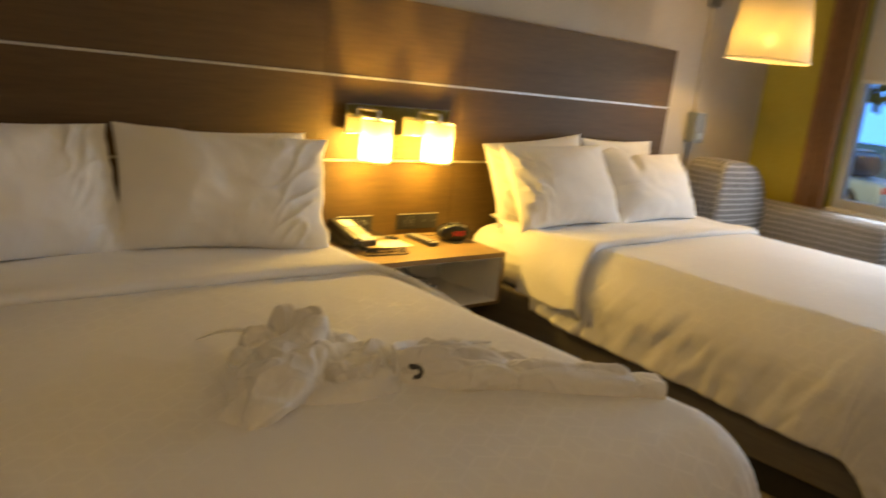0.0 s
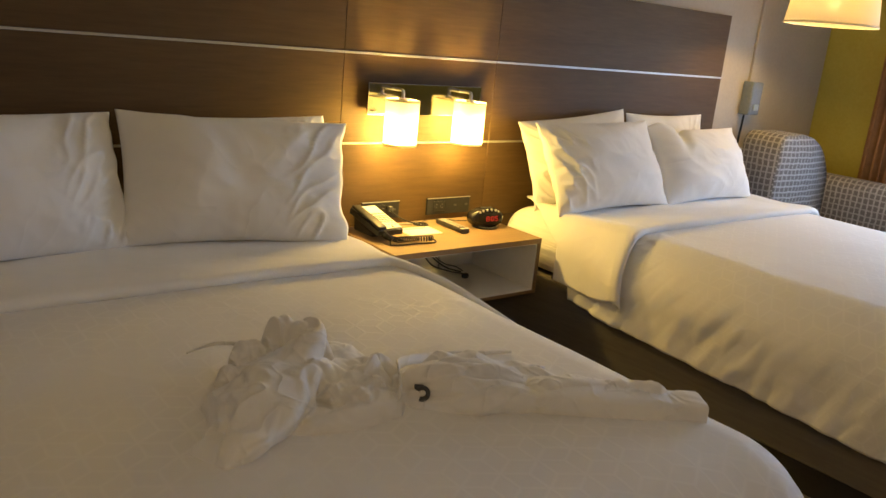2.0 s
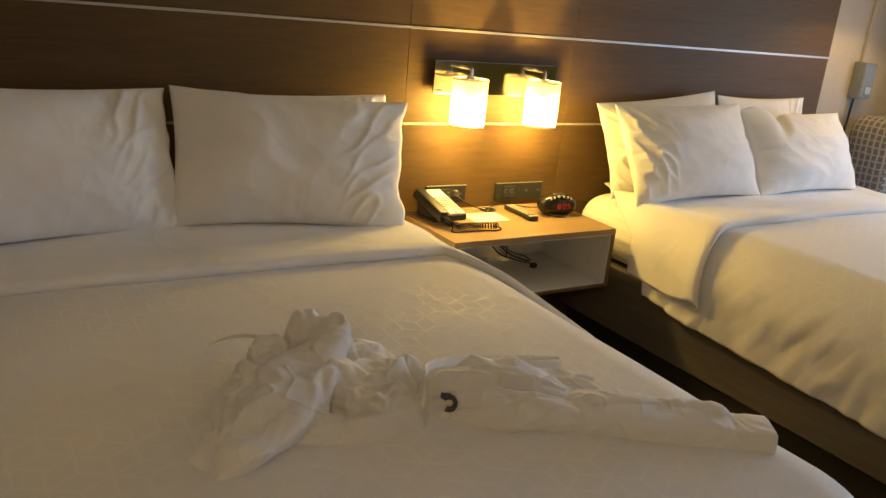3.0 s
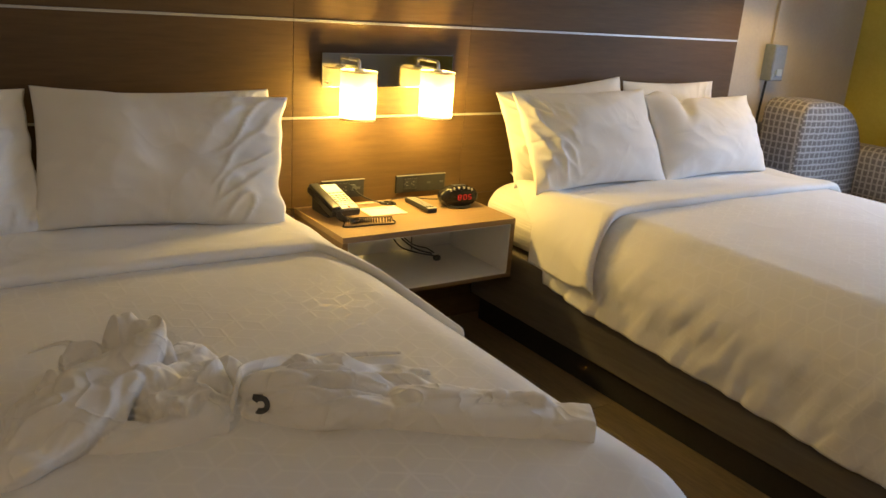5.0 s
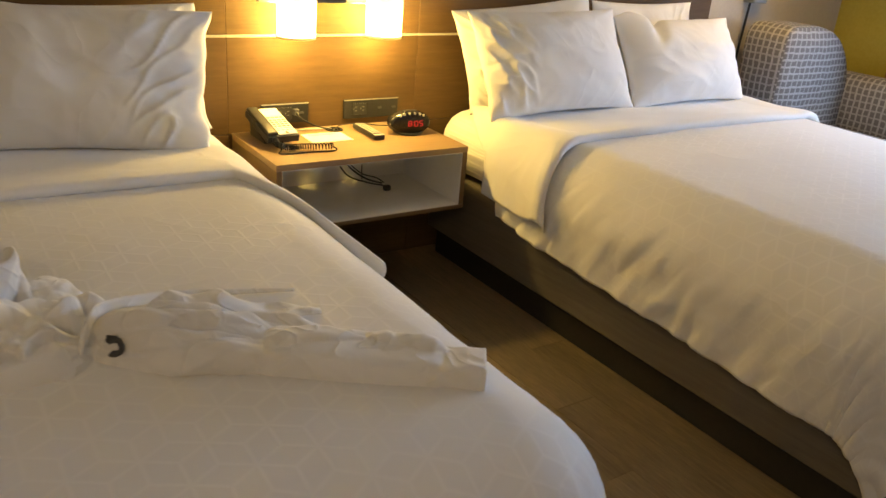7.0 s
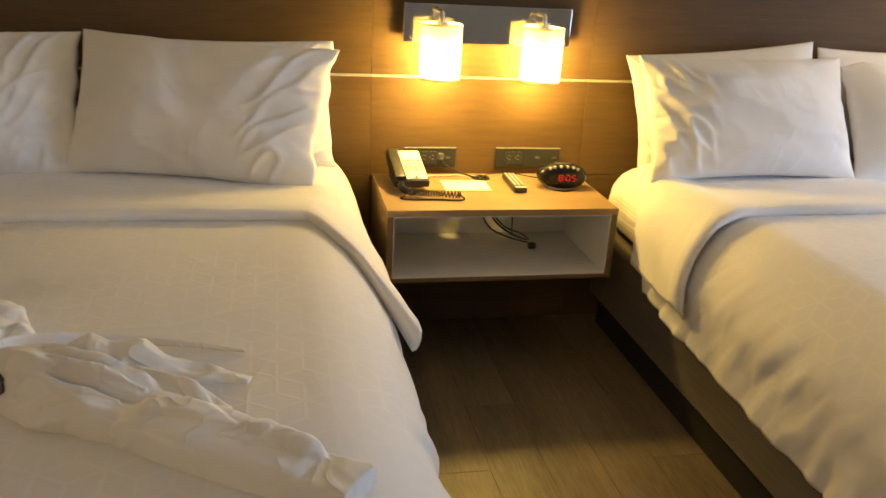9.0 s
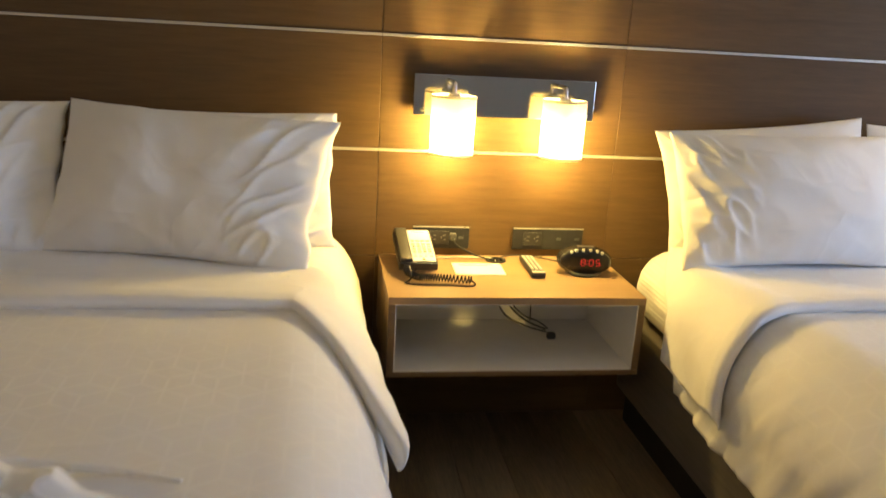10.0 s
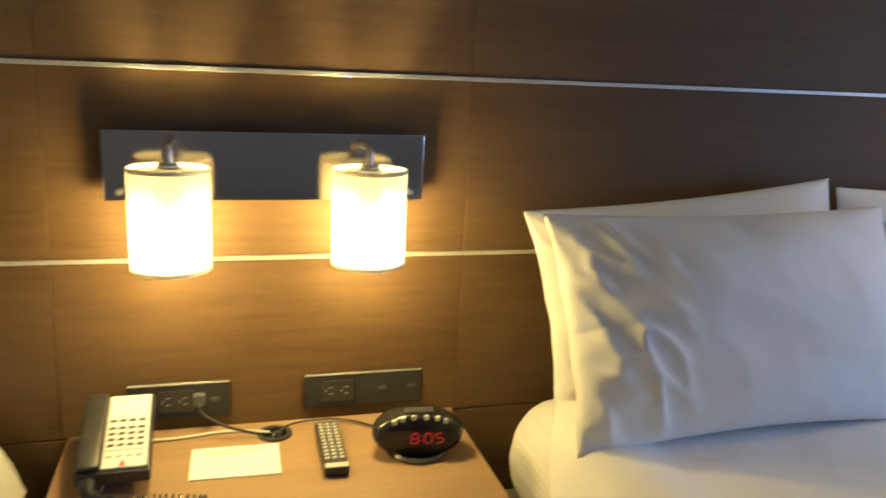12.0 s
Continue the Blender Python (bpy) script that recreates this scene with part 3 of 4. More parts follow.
def pillow(m, w, h, t, flap, label, seed, dent=0.0, flare=0.0, group="bed pillows"):
    """A stuffed pillow in its case: w wide, h high, t thick; flap: the open hem of the case past the filling (+ at +x)."""
    rnd = Vector((seed * 3.7, seed * 1.3, 0))

    def side(s):
        def at(u, v):
            p, q = 2 * u - 1, 2 * v - 1
            body = max(0.0, (1 - abs(p) ** 2.6)) ** 0.66 * max(0.0, (1 - abs(q) ** 2.4)) ** 0.66
            x = p * w / 2 * (1 - 0.055 * (1 - q * q))
            z = q * h / 2 * (1 - 0.095 * (1 - p * p) * (0.6 if q > 0 else 1.0))
            y = s * t / 2 * body
            edge = max(abs(p), abs(q))
            wr = noise.noise(Vector((p * 1.6, q * 1.6, s)) + rnd) * 0.016 + (1 - abs(noise.noise(Vector((p * 3.1 + q, q * 2.2, s)) + rnd)) * 3) * 0.0022
            ray = noise.noise(Vector((math.atan2(q, p) * 5, edge * 1.5, s * 3)) + rnd) * 0.014 * edge ** 5
            y += (wr + ray) * body ** 0.4 * s
            hem = p * math.copysign(1, flap)
            if flap and hem > 0.45:
                # creases that run slantwise into the open hem
                k = (hem - 0.45) / 0.55
                slantwise = q * 1.3 + hem * 0.8
                cross = hem * 2.6 - q * 1.1
                crease = 1 - abs(noise.noise(Vector((cross * 2.6, slantwise * 1.0, s * 2)) + rnd)) * 2.6
                y += s * (0.014 * max(0.0, crease) ** 2.4 - 0.004) * min(1.0, (1.0 - abs(p)) * 8) * min(1.0, k * 2.2) * min(1.0, (1.02 - abs(q)) * 5)
                x += flap * k * k * (0.85 + flare * q + 0.25 * noise.noise(Vector((q * 3, 0, 4)) + rnd))
            y += s * body ** 0.5 * (0.004 * facets(p * 2.2 + q, q * 1.5, 300 + seed * 5 + s))
            if flap and hem > 0.2:
                # crisp folds that fan out from the filling into the hem
                k = min(1.0, (hem - 0.2) / 0.4)
                y += s * k * min(1.0, (1.02 - abs(q)) * 4) * min(1.0, (1.0 - abs(p)) * 8) * (0.45 if seed > 4 else 0.75) * (0.017 * facets(hem * 2.3, q * 1.6 + 0.4 * hem, 400 + seed * 5 + s) + 0.005 * facets(hem * 5, q * 3.4 + hem, 401 + seed * 5))
            if dent:
                g = math.exp(-((p + 0.38 + 0.3 * (1 - q)) / 0.10) ** 2) * max(0.0, q) ** 1.2
                y -= s * g * 0.045 * dent * body ** 0.5
                z -= g * 0.022 * dent
                z += 0.03 * dent * math.exp(-((p + 0.72) / 0.2) ** 2) * max(0.0, q) ** 3
            return Vector((x, y, z))
        return at

    bm = grid(110, 80, side(-1))
    grid(110, 80, side(1), bm=bm)
    bmesh.ops.remove_doubles(bm, verts=bm.verts, dist=0.0006)
    bmesh.ops.recalc_face_normals(bm, faces=bm.faces)
    ob = put("pillow", bm, PILLOWCASE)
    ob.matrix_basis = m
    return tagged(ob, label, "pillow", group)


AX, BX = -1.200, 1.205
bed(AX, "double bed on a charcoal base, made up in white", 1)
bed(BX, "double bed on a charcoal base beside the armchair", 2)
coverlet(AX, 0.40, 0.41, "white coverlet woven with a cube pattern, smooth on the bed", 1.0)
coverlet(BX, 0.42, 0.42, "white coverlet woven with a cube pattern, rumpled at its side", 2.6, 0.075)
turned_sheet(AX, 0.30, 0.276, -0.695, (0.1, -1.6), 0.1, 0.02, "white top sheet folded back, one corner hanging loose", 1.7, 0.030)
turned_sheet(BX, 0.41, 0.3, -0.700, (-0.2, 0.1), 0.40, 0.1, "white top sheet folded back over the rumpled coverlet", 3.1)


def leaning(cx, ybot, tilt, turn, h, zbase=0.632, roll=0.0):
    """Pose of a pillow that stands on its lower edge and leans back by tilt degrees."""
    k = radians(tilt)
    return pose(cx, ybot + math.sin(k) * h / 2, zbase + math.cos(k) * h / 2, -tilt, roll, turn)


pillow(leaning(-0.835, -0.215, 19, 0, 0.380, 0.628, roll=0), 0.60, 0.376, 0.16, 0.05, "white pillow standing upright against the headboard", 1)
pillow(leaning(-0.900, -0.365, 30, -11, 0.425, 0.624, roll=1.6), 0.640, 0.420, 0.20, 0.072, "plump white pillow with a creased open hem", 2, flare=0.12)
pillow(leaning(-1.60, -0.170, 14, 0, 0.36), 0.60, 0.36, 0.14, -0.06, "white pillow standing upright against the headboard", 3)
pillow(leaning(-1.550, -0.360, 30, 11, 0.425, 0.626, roll=1), 0.66, 0.425, 0.20, 0.05, "plump white pillow leaning beside its twin", 4)
pillow(leaning(0.815, -0.200, 19, 0, 0.386, 0.638, roll=-5.5), 0.66, 0.386, 0.17, -0.015, "white pillow standing upright with a raised corner", 5)
pillow(leaning(0.815, -0.385, 29, -1, 0.41, roll=-1), 0.68, 0.41, 0.20, -0.03, "white pillow with a wrinkled hem lit by the sconce", 6)
pillow(leaning(1.43, -0.150, 10, 0, 0.39), 0.58, 0.39, 0.15, 0.03, "white pillow standing behind another on the bed", 7)
pillow(leaning(1.510, -0.385, 29, 1, 0.38), 0.72, 0.38, 0.20, 0.0, "plump white pillow with a dented top edge", 8, 1.0)


# ---- towel folded and tied into a long figure on the bed ----
def between(values, u):
    k = u * (len(values) - 1)
    j = min(int(k), len(values) - 2)
    f = k - j
    f = f * f * (3 - 2 * f)
    return values[j] + (values[j + 1] - values[j]) * f


def fold_of(bm, path, widths, heights, cell, depth, seed, square=1.0, skew=0.0, stretch=1.0, base=None):
    """A mound of cloth along a path on the bed; cell and depth: the size and height of its creased facets."""
    z0 = ZTOP + 0.006 if base is None else base
    pts = smoothed([(x, y, 0) for x, y in path], 22)
    last, n = len(pts) - 1, 72
    girth = 2.6 * max(widths)
    rings, run = [], 0.0
    for i, p in enumerate(pts):
        u = i / last
        if i:
            run += (p - pts[i - 1]).length
        d = (pts[min(i + 1, last)] - pts[max(i - 1, 0)]).normalized()
        side = Vector((d.y, -d.x, 0))
        w, h = between(widths, u), between(heights, u)
        ring = []
        for q in range(n + 1):
            a = math.pi * q / n
            c, s = math.cos(a), math.sin(a)
            c, s = math.copysign(abs(c) ** square, c), abs(s) ** square
            f = facets(run / (cell * stretch), a / math.pi * girth / cell, seed) + 0.42 * facets(2.1 * run / (cell * stretch), 2.1 * a / math.pi * girth / cell, seed + 3)
            f *= 1.75 * depth * min(1.0, 1.6 * w / max(widths)) * min(1.0, 5 * s + 0.25)
            across, up = c * (w + f) + skew * w * s, s * (h + f)
            ring.append(bm.verts.new(p + side * across + Vector((0, 0, z0 + max(up, 0.0)))))
        rings.append(ring)
    m = n + 1
    for r0, r1 in zip(rings, rings[1:]):
        for q in range(m):
            bm.faces.new((r0[q], r0[(q + 1) % m], r1[(q + 1) % m], r1[q]))
    for ring, turn in ((rings[0], -1), (rings[-1], 1)):
        mid = bm.verts.new(sum((v.co for v in ring), Vector()) / len(ring))
        for q in range(m):
            bm.faces.new((ring[q], ring[(q + 1) % m], mid)[::turn])
    return bm


towel_bm = bmesh.new()
# long flap from the peak down to its tip
fold_of(towel_bm, ((-1.160, -1.208), (-1.200, -1.258), (-1.268, -1.322), (-1.340, -1.390), (-1.415, -1.462), (-1.455, -1.500)),
        (0.026, 0.056, 0.066, 0.066, 0.052, 0.016), (0.100, 0.100, 0.084, 0.064, 0.038, 0.008), 0.06, 0.011, 12, 0.75, -0.55, 2.2)
fold_of(towel_bm, ((-1.225, -1.205), (-1.272, -1.262), (-1.335, -1.335), (-1.400, -1.420), (-1.440, -1.480)), (0.020, 0.046, 0.052, 0.046, 0.014), (0.05, 0.062, 0.046, 0.028, 0.008), 0.05, 0.010, 15, 0.85, 0.0, 1.8)
# curled back edge of the flap: lobes that run up to the peak
for lx, ly, ex, ey, lw, lh, sd in ((-1.345, -1.255, -1.265, -1.235, 0.030, 0.046, 21), (-1.305, -1.215, -1.225, -1.215, 0.028, 0.070, 22), (-1.230, -1.205, -1.170, -1.212, 0.026, 0.104, 23)):
    fold_of(towel_bm, ((lx, ly), (lx + (ex - lx) * 0.35, ly + (ey - ly) * 0.35 + 0.006), (lx + (ex - lx) * 0.7, ly + (ey - ly) * 0.7 + 0.004), (ex, ey)), (0.014, lw, lw * 0.9, 0.016), (lh * 0.6, lh, lh, lh * 0.8), 0.04, 0.007, sd, 0.85)
# strap of cloth over the peak
fold_of(towel_bm, ((-1.200, -1.195), (-1.170, -1.235), (-1.145, -1.275), (-1.130, -1.312)), (0.016, 0.024, 0.024, 0.018), (0.08, 0.104, 0.090, 0.045), 0.04, 0.006, 31, 0.85, 0.0, 1.5)
# puffs drawn in towards the neck
fold_of(towel_bm, ((-1.245, -1.375), (-1.205, -1.375), (-1.150, -1.388), (-1.108, -1.404), (-1.066, -1.420)), (0.030, 0.072, 0.086, 0.068, 0.026), (0.03, 0.058, 0.068, 0.064, 0.036), 0.048, 0.017, 43, 0.75, 0.0, 1.1)
fold_of(towel_bm, ((-1.155, -1.255), (-1.112, -1.278), (-1.072, -1.322), (-1.052, -1.392)), (0.024, 0.042, 0.042, 0.018), (0.05, 0.066, 0.060, 0.036), 0.045, 0.011, 47, 0.85, 0.0, 1.3)
fold_of(towel_bm, ((-1.318, -1.452), (-1.225, -1.458), (-1.135, -1.458), (-1.055, -1.432)), (0.012, 0.034, 0.036, 0.018), (0.008, 0.034, 0.034, 0.030), 0.05, 0.009, 53, 0.85, 0.0, 1.8)
# body that widens from the neck, pleated lengthwise
fold_of(towel_bm, ((-1.072, -1.416), (-1.035, -1.440), (-0.975, -1.472), (-0.900, -1.510), (-0.820, -1.550), (-0.745, -1.590)),
        (0.024, 0.074, 0.090, 0.076, 0.054, 0.034), (0.042, 0.064, 0.070, 0.062, 0.048, 0.034), 0.048, 0.015, 64, 0.75, -0.15, 2.6)
for px, py, ex, ey, ph0, sd in ((-1.03, -1.425, -0.860, -1.478, 0.080, 111), (-1.035, -1.440, -0.840, -1.528, 0.082, 113), (-1.040, -1.462, -0.870, -1.560, 0.066, 117)):
    fold_of(towel_bm, ((px, py), (px + (ex - px) * 0.33, py + (ey - py) * 0.33 - 0.004), (px + (ex - px) * 0.66, py + (ey - py) * 0.66 - 0.003), (ex, ey)), (0.006, 0.015, 0.018, 0.005), (0.055, ph0, ph0 * 0.94, 0.05), 0.03, 0.003, sd, 0.9, 0.3, 2.0)
# loose upper fold beside the body
fold_of(towel_bm, ((-1.035, -1.402), (-0.960, -1.398), (-0.870, -1.405), (-0.785, -1.428), (-0.705, -1.452)), (0.016, 0.034, 0.036, 0.032, 0.010), (0.034, 0.050, 0.050, 0.036, 0.012), 0.05, 0.012, 71, 0.75, 0.0, 1.6)
# flat folded tail with a crisp edge, pinched before its square cuff
fold_of(towel_bm, ((-0.872, -1.548), (-0.835, -1.570), (-0.765, -1.616), (-0.695, -1.664), (-0.638, -1.702), (-0.612, -1.718)),
        (0.022, 0.052, 0.054, 0.050, 0.044, 0.036), (0.020, 0.048, 0.052, 0.047, 0.041, 0.030), 0.09, 0.004, 83, 0.34, 0.0, 1.8)
fold_of(towel_bm, ((-0.790, -1.560), (-0.730, -1.602), (-0.665, -1.648), (-0.622, -1.682), (-0.600, -1.700)), (0.010, 0.024, 0.026, 0.026, 0.012), (0.034, 0.046, 0.050, 0.052, 0.030), 0.045, 0.0045, 89, 0.8, 0.0, 1.3)
fold_of(towel_bm, ((-0.632, -1.702), (-0.612, -1.716), (-0.590, -1.731), (-0.566, -1.748)), (0.036, 0.041, 0.043, 0.044), (0.028, 0.035, 0.038, 0.038), 0.06, 0.003, 97, 0.32)
# slanting flap laid over the start of the tail
fold_of(towel_bm, ((-0.868, -1.575), (-0.820, -1.578), (-0.765, -1.598), (-0.715, -1.630)), (0.012, 0.032, 0.030, 0.008), (0.030, 0.056, 0.060, 0.050), 0.09, 0.004, 101, 0.55, 0.25, 1.5)
bmesh.ops.recalc_face_normals(towel_bm, faces=towel_bm.faces)
towel_shape = BVHTree.FromBMesh(towel_bm)
towel = put("bath_towel", towel_bm, TOWEL)
whole = towel.modifiers.new("one_cloth", "REMESH")
whole.mode, whole.voxel_size, whole.use_smooth_shade = "VOXEL", 0.0024, True
tagged(towel, "crumpled white towel twisted into a long folded figure", "towel")


def ribbon(points, width, name, label, lean=0.0):
    pts = smoothed(points, 10)
    bm = grid(len(pts) - 1, 3, lambda u, v: pts[round(u * (len(pts) - 1))] + Vector((0, lean * (v - 0.5) * width, width * (v - 0.5))) * (1 - 0.75 * max(0.0, (u - 0.6) / 0.4)))
    return thick(put(name, bm, TOWEL, towel, label), 0.004, 0)


ZB = ZTOP + 0.006
# band tied about the neck, running on as a loose hem beside the body
ribbon(((-1.098, -1.462, ZB + 0.012), (-1.088, -1.462, ZB + 0.045), (-1.068, -1.428, ZB + 0.062), (-1.045, -1.392, ZB + 0.056), (-0.995, -1.358, ZB + 0.042), (-0.935, -1.342, ZB + 0.030),
        (-0.870, -1.338, ZB + 0.022), (-0.790, -1.345, ZB + 0.014), (-0.715, -1.362, ZB + 0.009)), 0.018, "hem_band", "loose hem band of the towel", 0.5)
ribbon(((-1.255, -1.165, ZB + 0.045), (-1.268, -1.120, ZB + 0.036), (-1.295, -1.085, ZB + 0.024), (-1.340, -1.080, ZB + 0.012)), 0.008, "hem_loop", "thin loose hem loop")
# printed ring and bar on the body beside the band
spot, facing = Vector((-1.046, -1.474, 0.659)), Vector((-0.50, -0.72, 0.48)).normalized()
right = facing.cross(Vector((0, 0, 1))).normalized() * -1
upward = right.cross(facing) * -1


def on_towel(x, y):
    far = spot + right * x + upward * y + facing * 0.15
    hit = towel_shape.ray_cast(far, -facing)
    return (hit[0] or far - facing * 0.15) + facing * 0.0035


bm = bmesh.new()
rows = [[bm.verts.new(on_towel(r * math.cos(2 * math.pi * k / 28), r * math.sin(2 * math.pi * k / 28))) for k in range(-9, 13)] for r in (0.0145, 0.0105, 0.0065)]
for r0, r1 in zip(rows, rows[1:]):
    for k in range(len(r0) - 1):
        bm.faces.new((r0[k], r0[k + 1], r1[k + 1], r1[k]))
cells = [[bm.verts.new(on_towel(-0.015 + 0.004 * i, 0.008 + 0.004 * j)) for j in range(3)] for i in range(5)]
for i in range(4):
    for j in range(2):
        bm.faces.new((cells[i][j], cells[i + 1][j], cells[i + 1][j + 1], cells[i][j + 1]))
thick(put("printed_mark", bm, DARK_INK, towel, "dark grey printed mark"), 0.003, 0)

# ---- nightstand ----
NW, NF, NB, NT, NZ = 0.355, -0.393, -0.001, 0.55, 0.318
ns = holder("nightstand", pose(0, 0, 0), "wall-hung oak nightstand with one open grey shelf", "nightstand")
GX, GY = 0.002, -0.055


def pierced(x0, x1, y0, y1, z0, z1, r, n=28):
    """A slab with a round hole at GX, GY."""
    bm = bmesh.new()
    ring = [2 * math.pi * (k + 0.5) / n for k in range(n)]

    def rim(a):
        c, q = math.cos(a), math.sin(a)
        k = min(((x1 - GX) if c > 0 else (x0 - GX)) / c, ((y1 - GY) if q > 0 else (y0 - GY)) / q)
        return (GX + c * k, GY + q * k)

    corners = [math.atan2(y - GY, x - GX) % (2 * math.pi) for x in (x0, x1) for y in (y0, y1)]
    ring = sorted(ring + corners)
    rows = []
    for z in (z1, z0):
        rows.append([bm.verts.new((GX + r * math.cos(a), GY + r * math.sin(a), z)) for a in ring])
        rows.append([bm.verts.new((*rim(a), z)) for a in ring])
    m = len(ring)
    for p, q in ((0, 1), (1, 3), (3, 2), (2, 0)):
        for k in range(m):
            bm.faces.new((rows[p][k], rows[q][k], rows[q][(k + 1) % m], rows[p][(k + 1) % m]))
    bmesh.ops.recalc_face_normals(bm, faces=bm.faces)
    return bm


part("top", pierced(-NW, NW, NF, NB, NT - 0.020, NT, 0.0262), OAK, ns)
for s in (-1, 1):
    x0, x1 = sorted((s * NW, s * (NW - 0.019)))
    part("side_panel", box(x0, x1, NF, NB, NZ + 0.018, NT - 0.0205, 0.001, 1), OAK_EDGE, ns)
    x0, x1 = sorted((s * (NW - 0.0192), s * (NW - 0.022)))
    part("side_lining", box(x0, x1, NF + 0.002, NB - 0.01, NZ + 0.019, NT - 0.022), SHELF_GREY, ns, "light grey laminate lining")
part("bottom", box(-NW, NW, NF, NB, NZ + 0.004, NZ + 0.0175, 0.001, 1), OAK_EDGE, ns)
part("shelf_lining", box(-NW + 0.0225, NW - 0.0225, NF + 0.002, NB - 0.012, NZ + 0.018, NZ + 0.021), SHELF_GREY, ns, "light grey laminate shelf")
part("top_lining", pierced(-NW + 0.0225, NW - 0.0225, NF + 0.002, NB - 0.012, NT - 0.0235, NT - 0.0205, 0.0262), SHELF_GREY, ns, "light grey laminate lining")
part("back_panel", box(-NW + 0.022, NW - 0.022, NB - 0.011, NB - 0.003, NZ + 0.021, NT - 0.024), SHELF_GREY, ns, "light grey back panel")
for sx in (-0.31, 0.24):
    part("bracket", box(sx - 0.005, sx + 0.005, -0.05, NB - 0.012, NT - 0.075, NT - 0.024, 0.001, 1), DARK_EDGE, ns, "small dark metal bracket")
part("grommet", lathe(((0.0225, -0.012), (0.0225, 0.003), (0.026, 0.0045), (0.031, 0.004), (0.032, 0.0002), (0.0258, 0.0002), (0.0258, -0.012), (0.0225, -0.012)), 28, at=(GX, GY, NT)), BLACK, ns, "black cable grommet")

# ---- sconce with two fabric shades ----
sc = holder("wall_sconce", pose(0, 0, 0), "polished nickel wall sconce with two lit cream shades", "wall lamp")
part("backplate", box(-0.272, 0.272, -0.030, -0.022, 0.983, 1.101, 0.0015), NICKEL, sc, "polished nickel backplate")
part("wall_box", box(-0.255, 0.255, -0.022, -0.0005, 0.995, 1.090, 0.002), BLACK, sc, "dark mounting box")
for s, sx in zip((-1, 1), SCONCE_X):
    bm = tube(((sx, -0.030, 1.082), (sx, -0.06, 1.083), (sx, -0.092, 1.082), (sx, -0.1, 1.072), (sx, -0.1, 1.052)), 0.0065, 12)
    lathe(((0.0, 0.0), (0.016, 0.0), (0.016, 0.008), (0.0, 0.008)), 20, bm, (sx, -0.1, 1.048))
    part("arm", bm, CHROME, sc, "brushed steel arm", True)
    sh = part("shade", lathe(((0.0625, 0.884), (0.0640, 1.050)), 56, at=(sx, -0.1, 0)), SHADE, sc, "glowing cream drum shade", True)
    thick(sh, 0.0012)
    for z, r in ((0.8845, 0.0628), (1.0465, 0.0642)):
        part("rim", lathe(((r - 0.002, -0.003), (r + 0.0004, -0.003), (r + 0.0004, 0.003), (r - 0.002, 0.003), (r - 0.002, -0.003)), 48, at=(sx, -0.1, z)), SHADE_TRIM, sh, "bound edge")
    sp = tube(((sx - 0.062, -0.1, 1.043), (sx + 0.062, -0.1, 1.043)), 0.0016, 6, steps=0)
    tube(((sx, -0.162, 1.043), (sx, -0.038, 1.043)), 0.0016, 6, sp, 0)
    part("spider", sp, CHROME, sh).visible_shadow = False
    part("diffuser", lathe(((0.0, 0.0), (0.03, 0.0), (0.0605, 0.0), (0.0605, 0.0012), (0.0, 0.0012)), 48, at=(sx, -0.1, 0.8885)), DIFFUSER, sh, "white diffuser disc")
    part("socket", rod((sx, -0.1, 0.962), (sx, -0.1, 1.048), 0.021, 20), PALE_PLASTIC, sc, "white lamp socket")
    part("bulb", lathe(((0.0, 0.0), (0.008, 0.001), (0.0115, 0.006), (0.012, 0.05), (0.010, 0.056), (0.0, 0.056)), 18, at=(sx, -0.1, 0.906)), BULB, sc, "warm glowing bulb", True).visible_shadow = False
    kx = s * 0.247
    bm = rod((kx, -0.030, 0.999), (kx, -0.040, 0.999), 0.0055, 14)
    rod((kx, -0.040, 0.999), (kx, -0.047, 0.999), 0.0035, 12, bm)
    part("switch", bm, CHROME, sc, "small metal push switch")


# ---- outlet plates ----
def outlet(x0, x1, z0, z1, sockets, ports, label):
    root = holder("outlet_plate", pose((x0 + x1) / 2, 0, (z0 + z1) / 2), label, "outlet", "outlet plates")
    w, h = (x1 - x0) / 2, (z1 - z0) / 2
    part("plate", box(-w, w, -0.008, -0.0005, -h, h, 0.002), GREY_PLATE, root)
    part("lip", box(-w, w, -0.0092, -0.0082, h - 0.0035, h, 0.0004, 1), STRIPE, root, "bright upper edge")
    for sx in sockets:
        so = part("socket", box(sx - 0.030, sx + 0.030, -0.0102, -0.0082, -0.021, 0.021, 0.002), BLACK, root, "black twin socket")
        for k in (-0.015, 0.015):
            bm = box(k - 0.0042, k + 0.0042, -0.0108, -0.0103, 0.006, 0.0085)
            box(k - 0.0042, k + 0.0042, -0.0108, -0.0103, -0.007, -0.0045, bm=bm)
            box(k - 0.0105, k - 0.0075, -0.0108, -0.0103, -0.002, 0.003, bm=bm)
            part("slots", bm, KEY_GREY, so, "pale contact slots").location = (sx, 0, 0)
            so.children[-1].location = (sx, 0, 0)
    for px in ports:
        part("port", box(px - 0.008, px + 0.008, -0.0098, -0.0082, -0.004, 0.004, 0.0006, 1), DARK_INK, root, "small data port")
    return root


outlet(-0.253, -0.077, 0.573, 0.643, (-0.005,), (-0.06, 0.062), "dark grey outlet plate with a plugged-in charger")
outlet(0.062, 0.289, 0.573, 0.643, (-0.05,), (0.035, 0.095), "wide dark grey outlet plate above the nightstand")


def cable(name, points, radius, mat, label):
    return tagged(put(name, tube(points, radius), mat), label, "cable")


